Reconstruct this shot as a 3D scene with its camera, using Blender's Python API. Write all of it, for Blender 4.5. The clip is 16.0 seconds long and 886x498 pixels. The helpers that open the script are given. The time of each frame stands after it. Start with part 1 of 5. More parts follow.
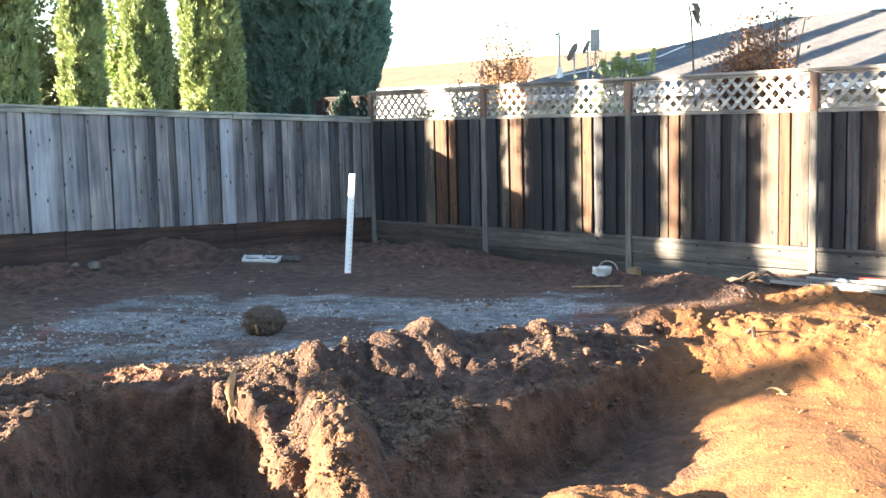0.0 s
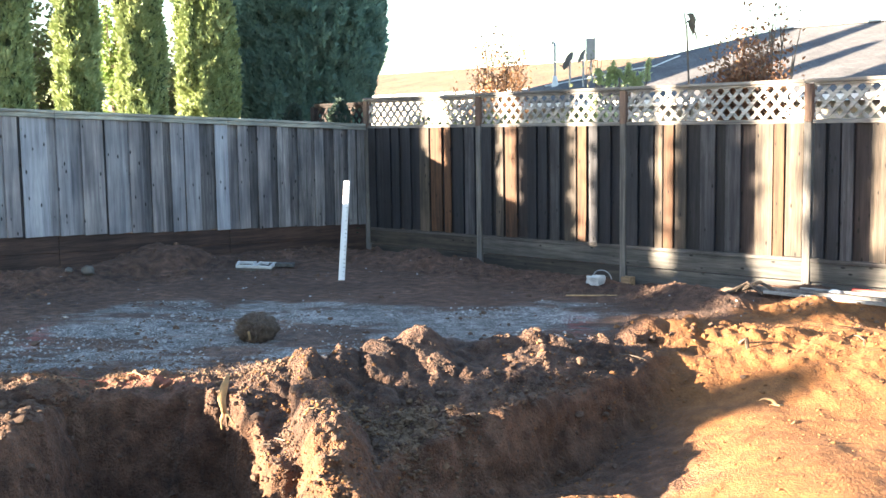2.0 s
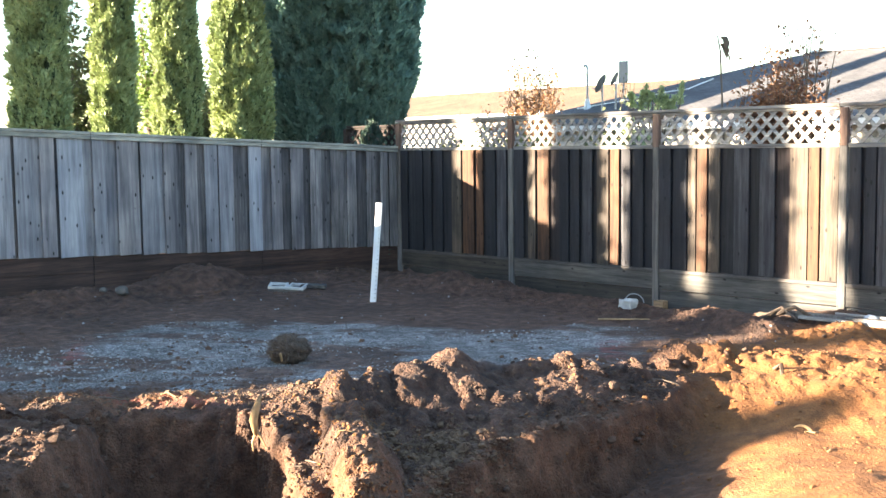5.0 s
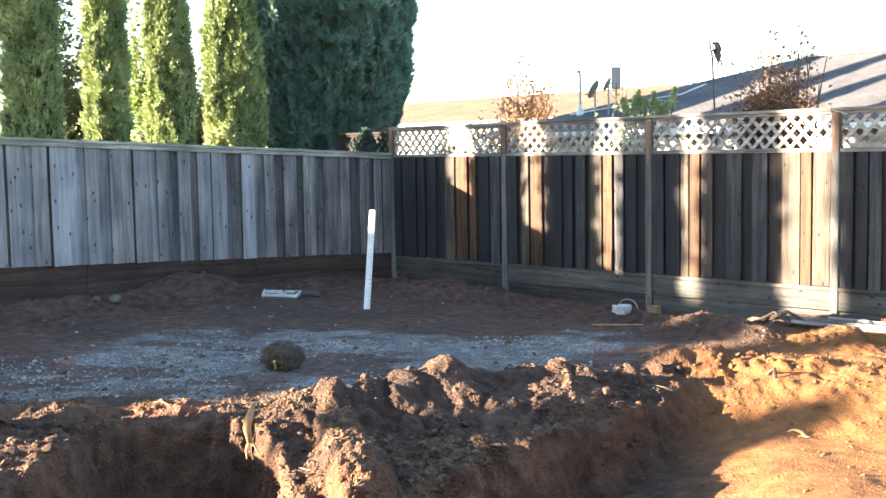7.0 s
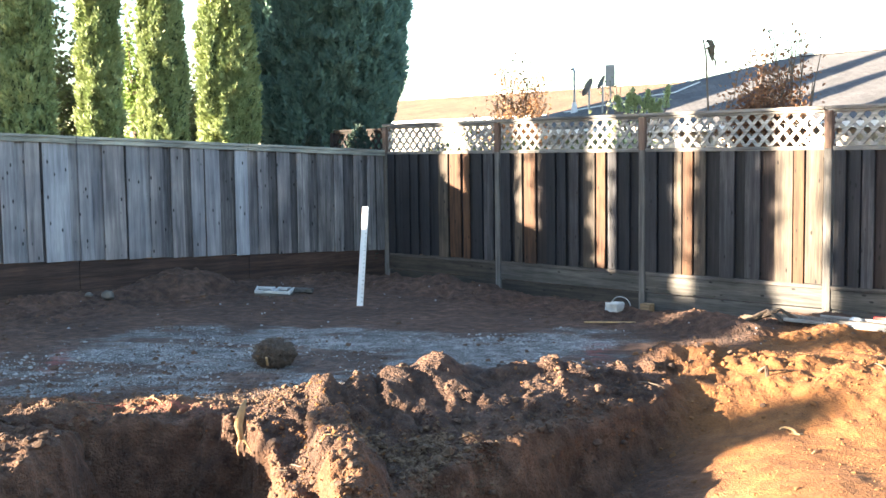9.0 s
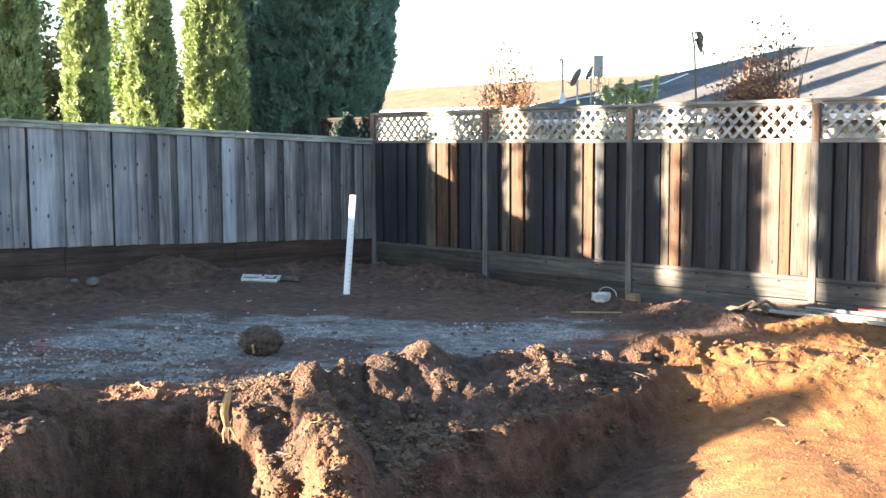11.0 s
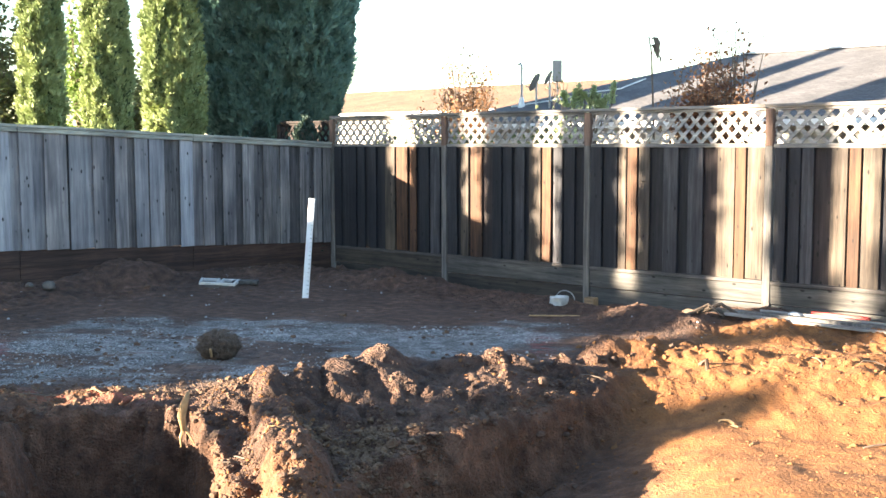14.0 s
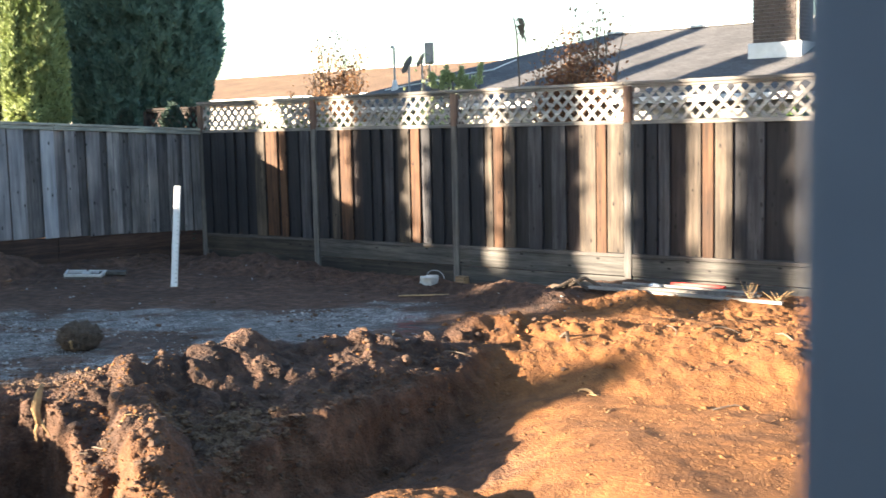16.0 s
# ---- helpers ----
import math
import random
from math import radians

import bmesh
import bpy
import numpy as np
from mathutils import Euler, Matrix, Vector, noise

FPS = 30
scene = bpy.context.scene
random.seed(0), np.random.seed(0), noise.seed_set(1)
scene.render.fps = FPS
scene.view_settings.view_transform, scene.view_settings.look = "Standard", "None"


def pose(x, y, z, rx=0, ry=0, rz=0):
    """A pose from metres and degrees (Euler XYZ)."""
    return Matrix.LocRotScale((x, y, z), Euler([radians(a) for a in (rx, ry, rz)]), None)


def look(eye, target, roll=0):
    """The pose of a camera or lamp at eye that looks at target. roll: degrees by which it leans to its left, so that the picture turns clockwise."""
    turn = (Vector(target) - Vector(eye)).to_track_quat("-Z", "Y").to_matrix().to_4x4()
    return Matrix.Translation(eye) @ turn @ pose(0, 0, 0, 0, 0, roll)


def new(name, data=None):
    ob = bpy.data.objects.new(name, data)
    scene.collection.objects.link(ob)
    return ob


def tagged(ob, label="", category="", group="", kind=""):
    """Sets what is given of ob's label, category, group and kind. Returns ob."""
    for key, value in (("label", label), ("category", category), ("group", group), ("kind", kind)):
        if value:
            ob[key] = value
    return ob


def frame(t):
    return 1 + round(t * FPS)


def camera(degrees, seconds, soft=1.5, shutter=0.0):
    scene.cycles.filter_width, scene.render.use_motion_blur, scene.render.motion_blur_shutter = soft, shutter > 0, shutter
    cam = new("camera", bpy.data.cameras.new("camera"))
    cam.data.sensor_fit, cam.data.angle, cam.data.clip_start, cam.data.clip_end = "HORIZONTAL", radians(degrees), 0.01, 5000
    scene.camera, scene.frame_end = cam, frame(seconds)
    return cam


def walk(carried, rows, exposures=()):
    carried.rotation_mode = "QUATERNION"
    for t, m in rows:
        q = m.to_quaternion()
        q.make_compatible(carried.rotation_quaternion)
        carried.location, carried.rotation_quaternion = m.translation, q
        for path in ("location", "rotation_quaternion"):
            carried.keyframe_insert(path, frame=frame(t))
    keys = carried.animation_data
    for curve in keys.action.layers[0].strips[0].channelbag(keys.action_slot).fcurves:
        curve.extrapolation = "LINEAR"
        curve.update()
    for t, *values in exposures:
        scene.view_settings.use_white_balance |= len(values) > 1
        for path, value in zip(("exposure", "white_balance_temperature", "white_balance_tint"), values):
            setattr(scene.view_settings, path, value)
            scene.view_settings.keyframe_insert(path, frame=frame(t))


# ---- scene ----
cam = camera(42.8, 16.0, shutter=0.3)
PATH = [
    (0, (13.531, -10.717, 1.791), (12.052, -9.391, 1.558), -1.4),
    (0.5, (13.524, -10.711, 1.789), (12.048, -9.381, 1.558), -1.0),
    (1, (13.528, -10.708, 1.79), (12.055, -9.375, 1.559), -0.9),
    (1.5, (13.527, -10.711, 1.795), (12.056, -9.376, 1.566), -1.3),
    (2, (13.526, -10.713, 1.8), (12.053, -9.378, 1.579), -0.9),
    (2.5, (13.523, -10.713, 1.8), (12.045, -9.383, 1.588), -0.7),
    (3, (13.516, -10.721, 1.801), (12.028, -9.4, 1.597), -0.7),
    (3.5, (13.505, -10.718, 1.799), (12.007, -9.408, 1.603), -0.4),
    (4, (13.506, -10.718, 1.802), (12.001, -9.415, 1.612), -0.4),
    (6.5, (13.534, -10.715, 1.813), (12.023, -9.416, 1.639), -1.1),
    (7, (13.53, -10.713, 1.811), (12.024, -9.408, 1.64), -1.0),
    (7.5, (13.535, -10.712, 1.805), (12.034, -9.401, 1.637), -0.7),
    (8, (13.534, -10.707, 1.811), (12.034, -9.394, 1.641), -0.8),
    (10.5, (13.534, -10.697, 1.797), (12.043, -9.376, 1.61), -0.5),
    (11, (13.529, -10.699, 1.799), (12.047, -9.371, 1.605), -0.3),
    (11.5, (13.535, -10.704, 1.795), (12.058, -9.369, 1.598), -0.5),
    (12, (13.533, -10.706, 1.803), (12.061, -9.366, 1.604), -0.5),
    (12.5, (13.538, -10.723, 1.806), (12.072, -9.378, 1.609), -0.3),
    (13, (13.554, -10.733, 1.801), (12.094, -9.379, 1.608), -0.1),
    (13.5, (13.557, -10.72, 1.801), (12.109, -9.354, 1.61), -0.1),
    (14, (13.56, -10.712, 1.803), (12.125, -9.331, 1.615), -0.1),
    (14.5, (13.555, -10.707, 1.8), (12.133, -9.313, 1.612), -0.1),
    (15, (13.55, -10.715, 1.799), (12.138, -9.311, 1.609), -0.0),
    (15.5, (13.578, -10.72, 1.783), (12.198, -9.285, 1.582), -0.4),
    (15.8, (13.647, -10.695, 1.818), (12.333, -9.203, 1.6), -0.8),
    (16, (13.757, -10.622, 1.777), (12.468, -9.107, 1.559), -1.3),
]
walk(cam, [(t, look(eye, target, roll)) for t, eye, target, roll in PATH],
     exposures=[(0, 3.62), (3, 3.54), (8, 3.5), (12, 3.44), (14.5, 3.44), (15.5, 3.18), (16, 2.98)])


# ---- sky, sun and exposure ----
SUN_WAY = Vector((0.447, 0.894, -0.195)).normalized()
world = bpy.data.worlds.new("world")
scene.world = world
world.use_nodes = True
wn = world.node_tree.nodes
sky = wn.new("ShaderNodeTexSky")
sky.sky_type = 'NISHITA'
sky.sun_disc = False
sky.sun_elevation = radians(11.0)
sky.sun_rotation = radians(206.6)
sky.air_density, sky.dust_density, sky.ozone_density = 1.0, 0.4, 1.6
wn["Background"].inputs["Strength"].default_value = 0.068
world.node_tree.links.new(sky.outputs[0], wn["Background"].inputs["Color"])
sun_data = bpy.data.lights.new("sun", 'SUN')
sun_data.energy = 5.0
sun_data.angle = radians(0.5)
sun_data.color = (1.0, 0.84, 0.63)
sun = new("sun", sun_data)
sun.matrix_world = look(-SUN_WAY * 60, (0, 0, 0))

# ---- helpers for building ----
def thing(name, label, category, group="", kind=""):
    return tagged(new(name), label, category, group, kind)


def finish(ob, mesh, material, parent, label):
    for m in (material if isinstance(material, (list, tuple)) else [material]):
        mesh.materials.append(m)
    if parent is not None:
        ob.parent = parent
    if label:
        ob["label"] = label
    return ob


def part(name, bm, material, parent=None, label="", smooth=False):
    mesh = bpy.data.meshes.new(name)
    if smooth:
        for f in bm.faces:
            f.smooth = True
    bm.to_mesh(mesh)
    bm.free()
    return finish(new(name, mesh), mesh, material, parent, label)


def part_raw(name, verts, faces, material, parent=None, label="", smooth=False):
    mesh = bpy.data.meshes.new(name)
    mesh.from_pydata(np.asarray(verts).tolist(), [], np.asarray(faces).tolist() if not isinstance(faces, list) else faces)
    if smooth:
        mesh.polygons.foreach_set("use_smooth", [True] * len(mesh.polygons))
    mesh.update()
    return finish(new(name, mesh), mesh, material, parent, label)


def share(name, mesh, parent, m):
    ob = new(name, mesh)
    ob.parent = parent
    ob.matrix_basis = m
    return ob


def add_box(bm, x0, y0, z0, x1, y1, z1, bevel=0.004, m=None):
    got = bmesh.ops.create_cube(bm, size=1.0)
    vs = got["verts"]
    for v in vs:
        v.co = Vector((x0 + (v.co.x + .5) * (x1 - x0), y0 + (v.co.y + .5) * (y1 - y0), z0 + (v.co.z + .5) * (z1 - z0)))
    if bevel:
        es = list({e for v in vs for e in v.link_edges})
        out = bmesh.ops.bevel(bm, geom=es, offset=bevel, segments=1, affect='EDGES')
        vs = list({v for f in out["faces"] for v in f.verts} | {v for v in vs if v.is_valid})
    if m is not None:
        bmesh.ops.transform(bm, matrix=m, verts=vs)
    return vs


def box(*a, **k):
    bm = bmesh.new()
    add_box(bm, *a, **k)
    return bm


def add_tube(bm, points, radii, sides=8):
    rings = []
    pts = [Vector(p) for p in points]
    for i, p in enumerate(pts):
        t = (pts[min(i + 1, len(pts) - 1)] - pts[max(i - 1, 0)]).normalized()
        a = t.orthogonal().normalized() if not rings else (a - t * a.dot(t)).normalized()
        b = t.cross(a)
        r = radii[i] if isinstance(radii, (list, tuple)) else radii
        rings.append([bm.verts.new(p + (a * math.cos(k * math.tau / sides) + b * math.sin(k * math.tau / sides)) * r) for k in range(sides)])
    for r0, r1 in zip(rings, rings[1:]):
        for k in range(sides):
            bm.faces.new((r0[k], r0[(k + 1) % sides], r1[(k + 1) % sides], r1[k]))
    bm.faces.new(rings[0][::-1])
    bm.faces.new(rings[-1])


def tube(points, radii, sides=8):
    bm = bmesh.new()
    add_tube(bm, points, radii, sides)
    bm.normal_update()
    return bm


def lattice_noise(x, y, seed):
    xi, yi = np.floor(x).astype(np.int64), np.floor(y).astype(np.int64)
    xf, yf = x - xi, y - yi
    xf, yf = xf * xf * (3 - 2 * xf), yf * yf * (3 - 2 * yf)

    def h(a, b):
        n = (a * 374761393 + b * 668265263 + seed * 1442695041) & 0x7fffffff
        n = ((n ^ (n >> 13)) * 1274126177) & 0x7fffffff
        return ((n ^ (n >> 16)) & 0xffff) / 32767.5 - 1
    return (h(xi, yi) * (1 - xf) + h(xi + 1, yi) * xf) * (1 - yf) + (h(xi, yi + 1) * (1 - xf) + h(xi + 1, yi + 1) * xf) * yf


def fbm(x, y, size, octaves=4, seed=1, gain=0.5):
    s, a = 0.0, 1.0
    for k in range(octaves):
        s = s + a * lattice_noise(x / size + 17.3 * k, y / size - 9.1 * k, seed + k)
        size, a = size * 0.5, a * gain
    return s


def step(x):
    x = np.clip(x, 0, 1)
    return x * x * (3 - 2 * x)


# ---- materials ----
def material(name, rough=0.85, metallic=0.0):
    m = bpy.data.materials.new(name)
    m.use_nodes = True
    b = m.node_tree.nodes["Principled BSDF"]
    b.inputs["Roughness"].default_value, b.inputs["Metallic"].default_value = rough, metallic
    return m, m.node_tree.nodes, m.node_tree.links, b


def tex(nodes, links, kind, scale, stretch=(1, 1, 1), detail=6.0, where="Position", **more):
    if where == "Position":
        src = nodes.new("ShaderNodeNewGeometry").outputs["Position"]
    else:
        src = nodes.new("ShaderNodeTexCoord").outputs["Object"]
    mp = nodes.new("ShaderNodeMapping")
    mp.inputs["Scale"].default_value = stretch
    links.new(src, mp.inputs["Vector"])
    t = nodes.new(kind)
    t.inputs["Scale"].default_value = scale
    if "Detail" in t.inputs:
        t.inputs["Detail"].default_value = detail
    links.new(mp.outputs[0], t.inputs["Vector"])
    return t


def ramp(nodes, links, source, stops):
    r = nodes.new("ShaderNodeValToRGB")
    el = r.color_ramp.elements
    while len(el) < len(stops):
        el.new(0.5)
    for e, (p, c) in zip(el, stops):
        e.position, e.color = p, (*c, 1) if len(c) == 3 else c
    links.new(source, r.inputs["Fac"])
    return r.outputs["Color"]


def mix(nodes, links, fac, a, b, mode='MIX'):
    n = nodes.new("ShaderNodeMix")
    n.data_type, n.blend_type = 'RGBA', mode
    for sock, v in ((n.inputs[0], fac), (n.inputs[6], a), (n.inputs[7], b)):
        if isinstance(v, (int, float)):
            sock.default_value = v
        elif isinstance(v, tuple):
            sock.default_value = (*v, 1)
        else:
            links.new(v, sock)
    return n.outputs[2]


def bump(nodes, links, bsdf, source, strength, distance):
    b = nodes.new("ShaderNodeBump")
    b.inputs["Strength"].default_value, b.inputs["Distance"].default_value = strength, distance
    links.new(source, b.inputs["Height"])
    links.new(b.outputs[0], bsdf.inputs["Normal"])


def grey(v):
    return (v, v, v)


def simple(name, colour, rough=0.7, metallic=0.0, vary=0.25, size=6.0, relief=0.3, dist=0.004):
    m, n, l, b = material(name, rough, metallic)
    a = tex(n, l, "ShaderNodeTexNoise", size)
    c = tex(n, l, "ShaderNodeTexNoise", size * 9)
    k = ramp(n, l, a.outputs["Fac"], [(0.3, grey(1 - vary)), (0.7, grey(1 + vary * .6))])
    k2 = ramp(n, l, c.outputs["Fac"], [(0.3, grey(1 - vary * .7)), (0.7, grey(1.0))])
    l.new(mix(n, l, 1.0, mix(n, l, 1.0, colour, k, 'MULTIPLY'), k2, 'MULTIPLY'), b.inputs["Base Color"])
    bump(n, l, b, c.outputs["Fac"], relief, dist)
    return m


def wood(name, stops, axis=2, rough=0.85, spread=0.55, knots=True, grain=1.0):
    """Weathered timber: long grain, dark streaks and knots, each piece with a tone of its own."""
    m, n, l, b = material(name, rough)
    st = [9.0, 9.0, 9.0]
    st[axis] = 0.45
    off = n.new("ShaderNodeObjectInfo").outputs["Random"]
    g = tex(n, l, "ShaderNodeTexNoise", 3.0, st, 8.0)
    fine = tex(n, l, "ShaderNodeTexNoise", 14.0, st, 4.0)
    blot = tex(n, l, "ShaderNodeTexNoise", 2.3, (1, 1, 0.7), 4.0)
    tone = ramp(n, l, off, stops)
    c = mix(n, l, grain, tone, ramp(n, l, g.outputs["Fac"], [(0.3, grey(0.55)), (0.55, grey(1.0)), (0.75, grey(1.25))]), 'MULTIPLY')
    c = mix(n, l, grain, c, ramp(n, l, fine.outputs["Fac"], [(0.35, grey(0.7)), (0.6, grey(1.08))]), 'MULTIPLY')
    c = mix(n, l, spread, c, ramp(n, l, blot.outputs["Fac"], [(0.35, (0.55, 0.55, 0.58)), (0.65, (1.25, 1.2, 1.12))]), 'MULTIPLY')
    drip = tex(n, l, "ShaderNodeTexNoise", 1.1, [q * 1.6 if q > 1 else 0.9 for q in st], 5.0)
    c = mix(n, l, spread, c, ramp(n, l, drip.outputs["Fac"], [(0.38, (0.5, 0.5, 0.52)), (0.52, grey(1.0)), (0.68, (1.3, 1.27, 1.22))]), 'MULTIPLY')
    if knots:
        ks = [7.0, 7.0, 7.0]
        ks[axis] = 3.2
        v = tex(n, l, "ShaderNodeTexVoronoi", 1.4, ks, 0.0)
        c = mix(n, l, 1.0, c, ramp(n, l, v.outputs["Distance"], [(0.08, grey(0.12)), (0.14, grey(1.0))]), 'MULTIPLY')
    l.new(c, b.inputs["Base Color"])
    bump(n, l, b, fine.outputs["Fac"], 0.45, 0.004)
    return m


def soil(name, pad=True):
    """Dug earth: orange subsoil where it was cut, also tinting sunlit ground, brown topsoil, a grey limed gravel pad
    and traces of red marking paint.
    """
    m, n, l, b = material(name, 0.95)
    big = tex(n, l, "ShaderNodeTexNoise", 1.3, detail=5.0)
    mid = tex(n, l, "ShaderNodeTexNoise", 9.0, detail=8.0)
    fine = tex(n, l, "ShaderNodeTexNoise", 70.0, detail=6.0)
    brown = ramp(n, l, mid.outputs["Fac"], [(0.3, (0.055, 0.029, 0.019)), (0.5, (0.113, 0.060, 0.039)), (0.72, (0.192, 0.105, 0.068))])
    cut = ramp(n, l, mid.outputs["Fac"], [(0.3, (0.148, 0.056, 0.015)), (0.5, (0.218, 0.085, 0.0235)), (0.72, (0.275, 0.114, 0.034))])
    at = n.new("ShaderNodeAttribute")
    at.attribute_name = "zones"
    sep = n.new("ShaderNodeSeparateColor")
    l.new(at.outputs["Color"], sep.inputs[0])
    c = mix(n, l, sep.outputs[0], brown, cut)
    patch = tex(n, l, "ShaderNodeTexNoise", 5.0, detail=12.0)
    patch.inputs["Roughness"].default_value = 0.8
    lime = ramp(n, l, patch.outputs["Fac"], [(0.36, (0.065, 0.058, 0.055)), (0.5, (0.13, 0.12, 0.113)), (0.64, (0.36, 0.345, 0.33))])
    c = mix(n, l, sep.outputs[1], c, lime)
    pale = ramp(n, l, fine.outputs["Fac"], [(0.55, grey(0.0)), (0.64, grey(0.75))])
    speck = n.new("ShaderNodeMath")
    speck.operation = 'MULTIPLY'
    l.new(pale, speck.inputs[0])
    l.new(sep.outputs[1], speck.inputs[1])
    c = mix(n, l, speck.outputs[0], c, (0.6, 0.58, 0.55))
    paint = n.new("ShaderNodeMath")
    paint.operation = 'MULTIPLY'
    l.new(sep.outputs[2], paint.inputs[0])
    l.new(ramp(n, l, mid.outputs["Fac"], [(0.42, grey(0.0)), (0.56, grey(0.55))]), paint.inputs[1])
    c = mix(n, l, paint.outputs[0], c, (0.33, 0.06, 0.055))
    c = mix(n, l, 1.0, c, ramp(n, l, big.outputs["Fac"], [(0.32, grey(0.66)), (0.68, grey(1.2))]), 'MULTIPLY')
    c = mix(n, l, 1.0, c, ramp(n, l, fine.outputs["Fac"], [(0.3, grey(0.72)), (0.65, grey(1.08))]), 'MULTIPLY')
    l.new(c, b.inputs["Base Color"])
    grit = tex(n, l, "ShaderNodeTexNoise", 28.0, detail=9.0)
    grit.inputs["Roughness"].default_value = 0.7
    bp = n.new("ShaderNodeBump")
    bp.inputs["Distance"].default_value = 0.03
    calm = n.new("ShaderNodeMapRange")
    calm.inputs["To Min"].default_value, calm.inputs["To Max"].default_value = 0.8, 0.45
    l.new(sep.outputs[1], calm.inputs["Value"])
    packed = n.new("ShaderNodeMapRange")
    packed.inputs["To Min"].default_value, packed.inputs["To Max"].default_value = 1.0, 0.42
    l.new(sep.outputs[0], packed.inputs["Value"])
    firm = n.new("ShaderNodeMath")
    firm.operation = 'MULTIPLY'
    l.new(calm.outputs[0], firm.inputs[0])
    l.new(packed.outputs[0], firm.inputs[1])
    l.new(firm.outputs[0], bp.inputs["Strength"])
    crumb = tex(n, l, "ShaderNodeTexVoronoi", 38.0, detail=2.0)
    crumb.inputs["Randomness"].default_value = 1.0
    both = n.new("ShaderNodeMath")
    both.operation = 'SUBTRACT'
    l.new(grit.outputs["Fac"], both.inputs[0])
    l.new(crumb.outputs["Distance"], both.inputs[1])
    sharp = tex(n, l, "ShaderNodeTexVoronoi", 95.0, detail=1.0)
    more = n.new("ShaderNodeMath")
    more.operation = 'MULTIPLY_ADD'
    l.new(sharp.outputs["Distance"], more.inputs[0])
    more.inputs[1].default_value = -0.45
    l.new(both.outputs[0], more.inputs[2])
    l.new(more.outputs[0], bp.inputs["Height"])
    l.new(bp.outputs[0], b.inputs["Normal"])
    return m


def leaf(name, dark, light, scale=7.0, thin_share=0.5):
    m, n, l, b = material(name, 0.6)
    isl = n.new("ShaderNodeNewGeometry").outputs["Random Per Island"]
    a = tex(n, l, "ShaderNodeTexNoise", scale / 4)
    c = mix(n, l, 0.6, ramp(n, l, isl, [(0.0, dark), (1.0, light)]), ramp(n, l, a.outputs["Fac"], [(0.35, dark), (0.65, light)]))
    l.new(c, b.inputs["Base Color"])
    thin = n.new("ShaderNodeBsdfTranslucent")
    l.new(c, thin.inputs["Color"])
    both = n.new("ShaderNodeMixShader")
    both.inputs[0].default_value = thin_share
    l.new(b.outputs[0], both.inputs[1])
    l.new(thin.outputs[0], both.inputs[2])
    l.new(both.outputs[0], n["Material Output"].inputs["Surface"])
    return m


def shingles(name, colour):
    m, n, l, b = material(name, 0.92)
    a = tex(n, l, "ShaderNodeTexNoise", 1.2)
    f = tex(n, l, "ShaderNodeTexNoise", 30.0)
    br = tex(n, l, "ShaderNodeTexBrick", 3.0, (1, 1.0, 1))
    br.inputs["Mortar Size"].default_value = 0.015
    br.inputs["Color1"].default_value, br.inputs["Color2"].default_value, br.inputs["Mortar"].default_value = (1, 1, 1, 1), (0.75, 0.75, 0.75, 1), (0.4, 0.4, 0.4, 1)
    c = mix(n, l, 1.0, colour, br.outputs["Color"], 'MULTIPLY')
    c = mix(n, l, 1.0, c, ramp(n, l, a.outputs["Fac"], [(0.3, grey(0.75)), (0.7, grey(1.2))]), 'MULTIPLY')
    c = mix(n, l, 1.0, c, ramp(n, l, f.outputs["Fac"], [(0.3, grey(0.7)), (0.7, grey(1.2))]), 'MULTIPLY')
    l.new(c, b.inputs["Base Color"])
    bump(n, l, b, br.outputs["Fac"], 0.3, 0.01)
    return m


SOIL = soil("dug_soil")
CLOD = simple("clod_soil", (0.126, 0.073, 0.047), 0.95, vary=0.4, size=9, relief=0.8, dist=0.01)
LIME_STONE = simple("pale_gravel", (0.38, 0.37, 0.36), 0.9, vary=0.35, size=20)
# Board tone with the fence's bluish shade put into it.
DARK_SHADE_WOOD = wood("weathered_shade_dark_boards", [(0.0, (0.014, 0.014, 0.019)), (0.5, (0.022, 0.022, 0.028)), (1.0, (0.035, 0.034, 0.040))])
# Near-black tone puts the shade of the gaps into the boards set back there.
RECESS_SHADE_WOOD = wood("shade_toned_back_boards", [(0.0, (0.012, 0.012, 0.015)), (1.0, (0.022, 0.020, 0.023))])
STREAK_WOOD = wood("grey_streaked_dark_boards", [(0.0, (0.04, 0.039, 0.045)), (1.0, (0.08, 0.078, 0.086))], spread=0.8)
# Own tan and orange-brown hues, lightened on boards where the sun strips fall.
SUN_TAN_WOOD = wood("worn_tan_sunlit_boards", [(0.0, (0.066, 0.051, 0.040)), (1.0, (0.108, 0.084, 0.065))], spread=0.7)
SUN_ORANGE_WOOD = wood("worn_orange_brown_sunlit_boards", [(0.0, (0.082, 0.040, 0.021)), (1.0, (0.125, 0.06, 0.03))], spread=0.7)
RED_WOOD = wood("dark_reddish_boards", [(0.0, (0.032, 0.023, 0.023)), (1.0, (0.05, 0.034, 0.031))])
GREY_WOOD = wood("grey_weathered_boards", [(0.0, (0.20, 0.196, 0.213)), (0.5, (0.27, 0.264, 0.284)), (1.0, (0.34, 0.334, 0.357))], spread=0.55, grain=0.45)
SILVER_WOOD = wood("silver_weathered_boards", [(0.0, (0.31, 0.315, 0.347)), (1.0, (0.385, 0.39, 0.427))], spread=0.45, grain=0.45)
MOTTLED_WOOD = wood("mottled_grey_brown_boards", [(0.0, (0.215, 0.199, 0.203)), (1.0, (0.325, 0.303, 0.308))], spread=0.7, grain=0.45)
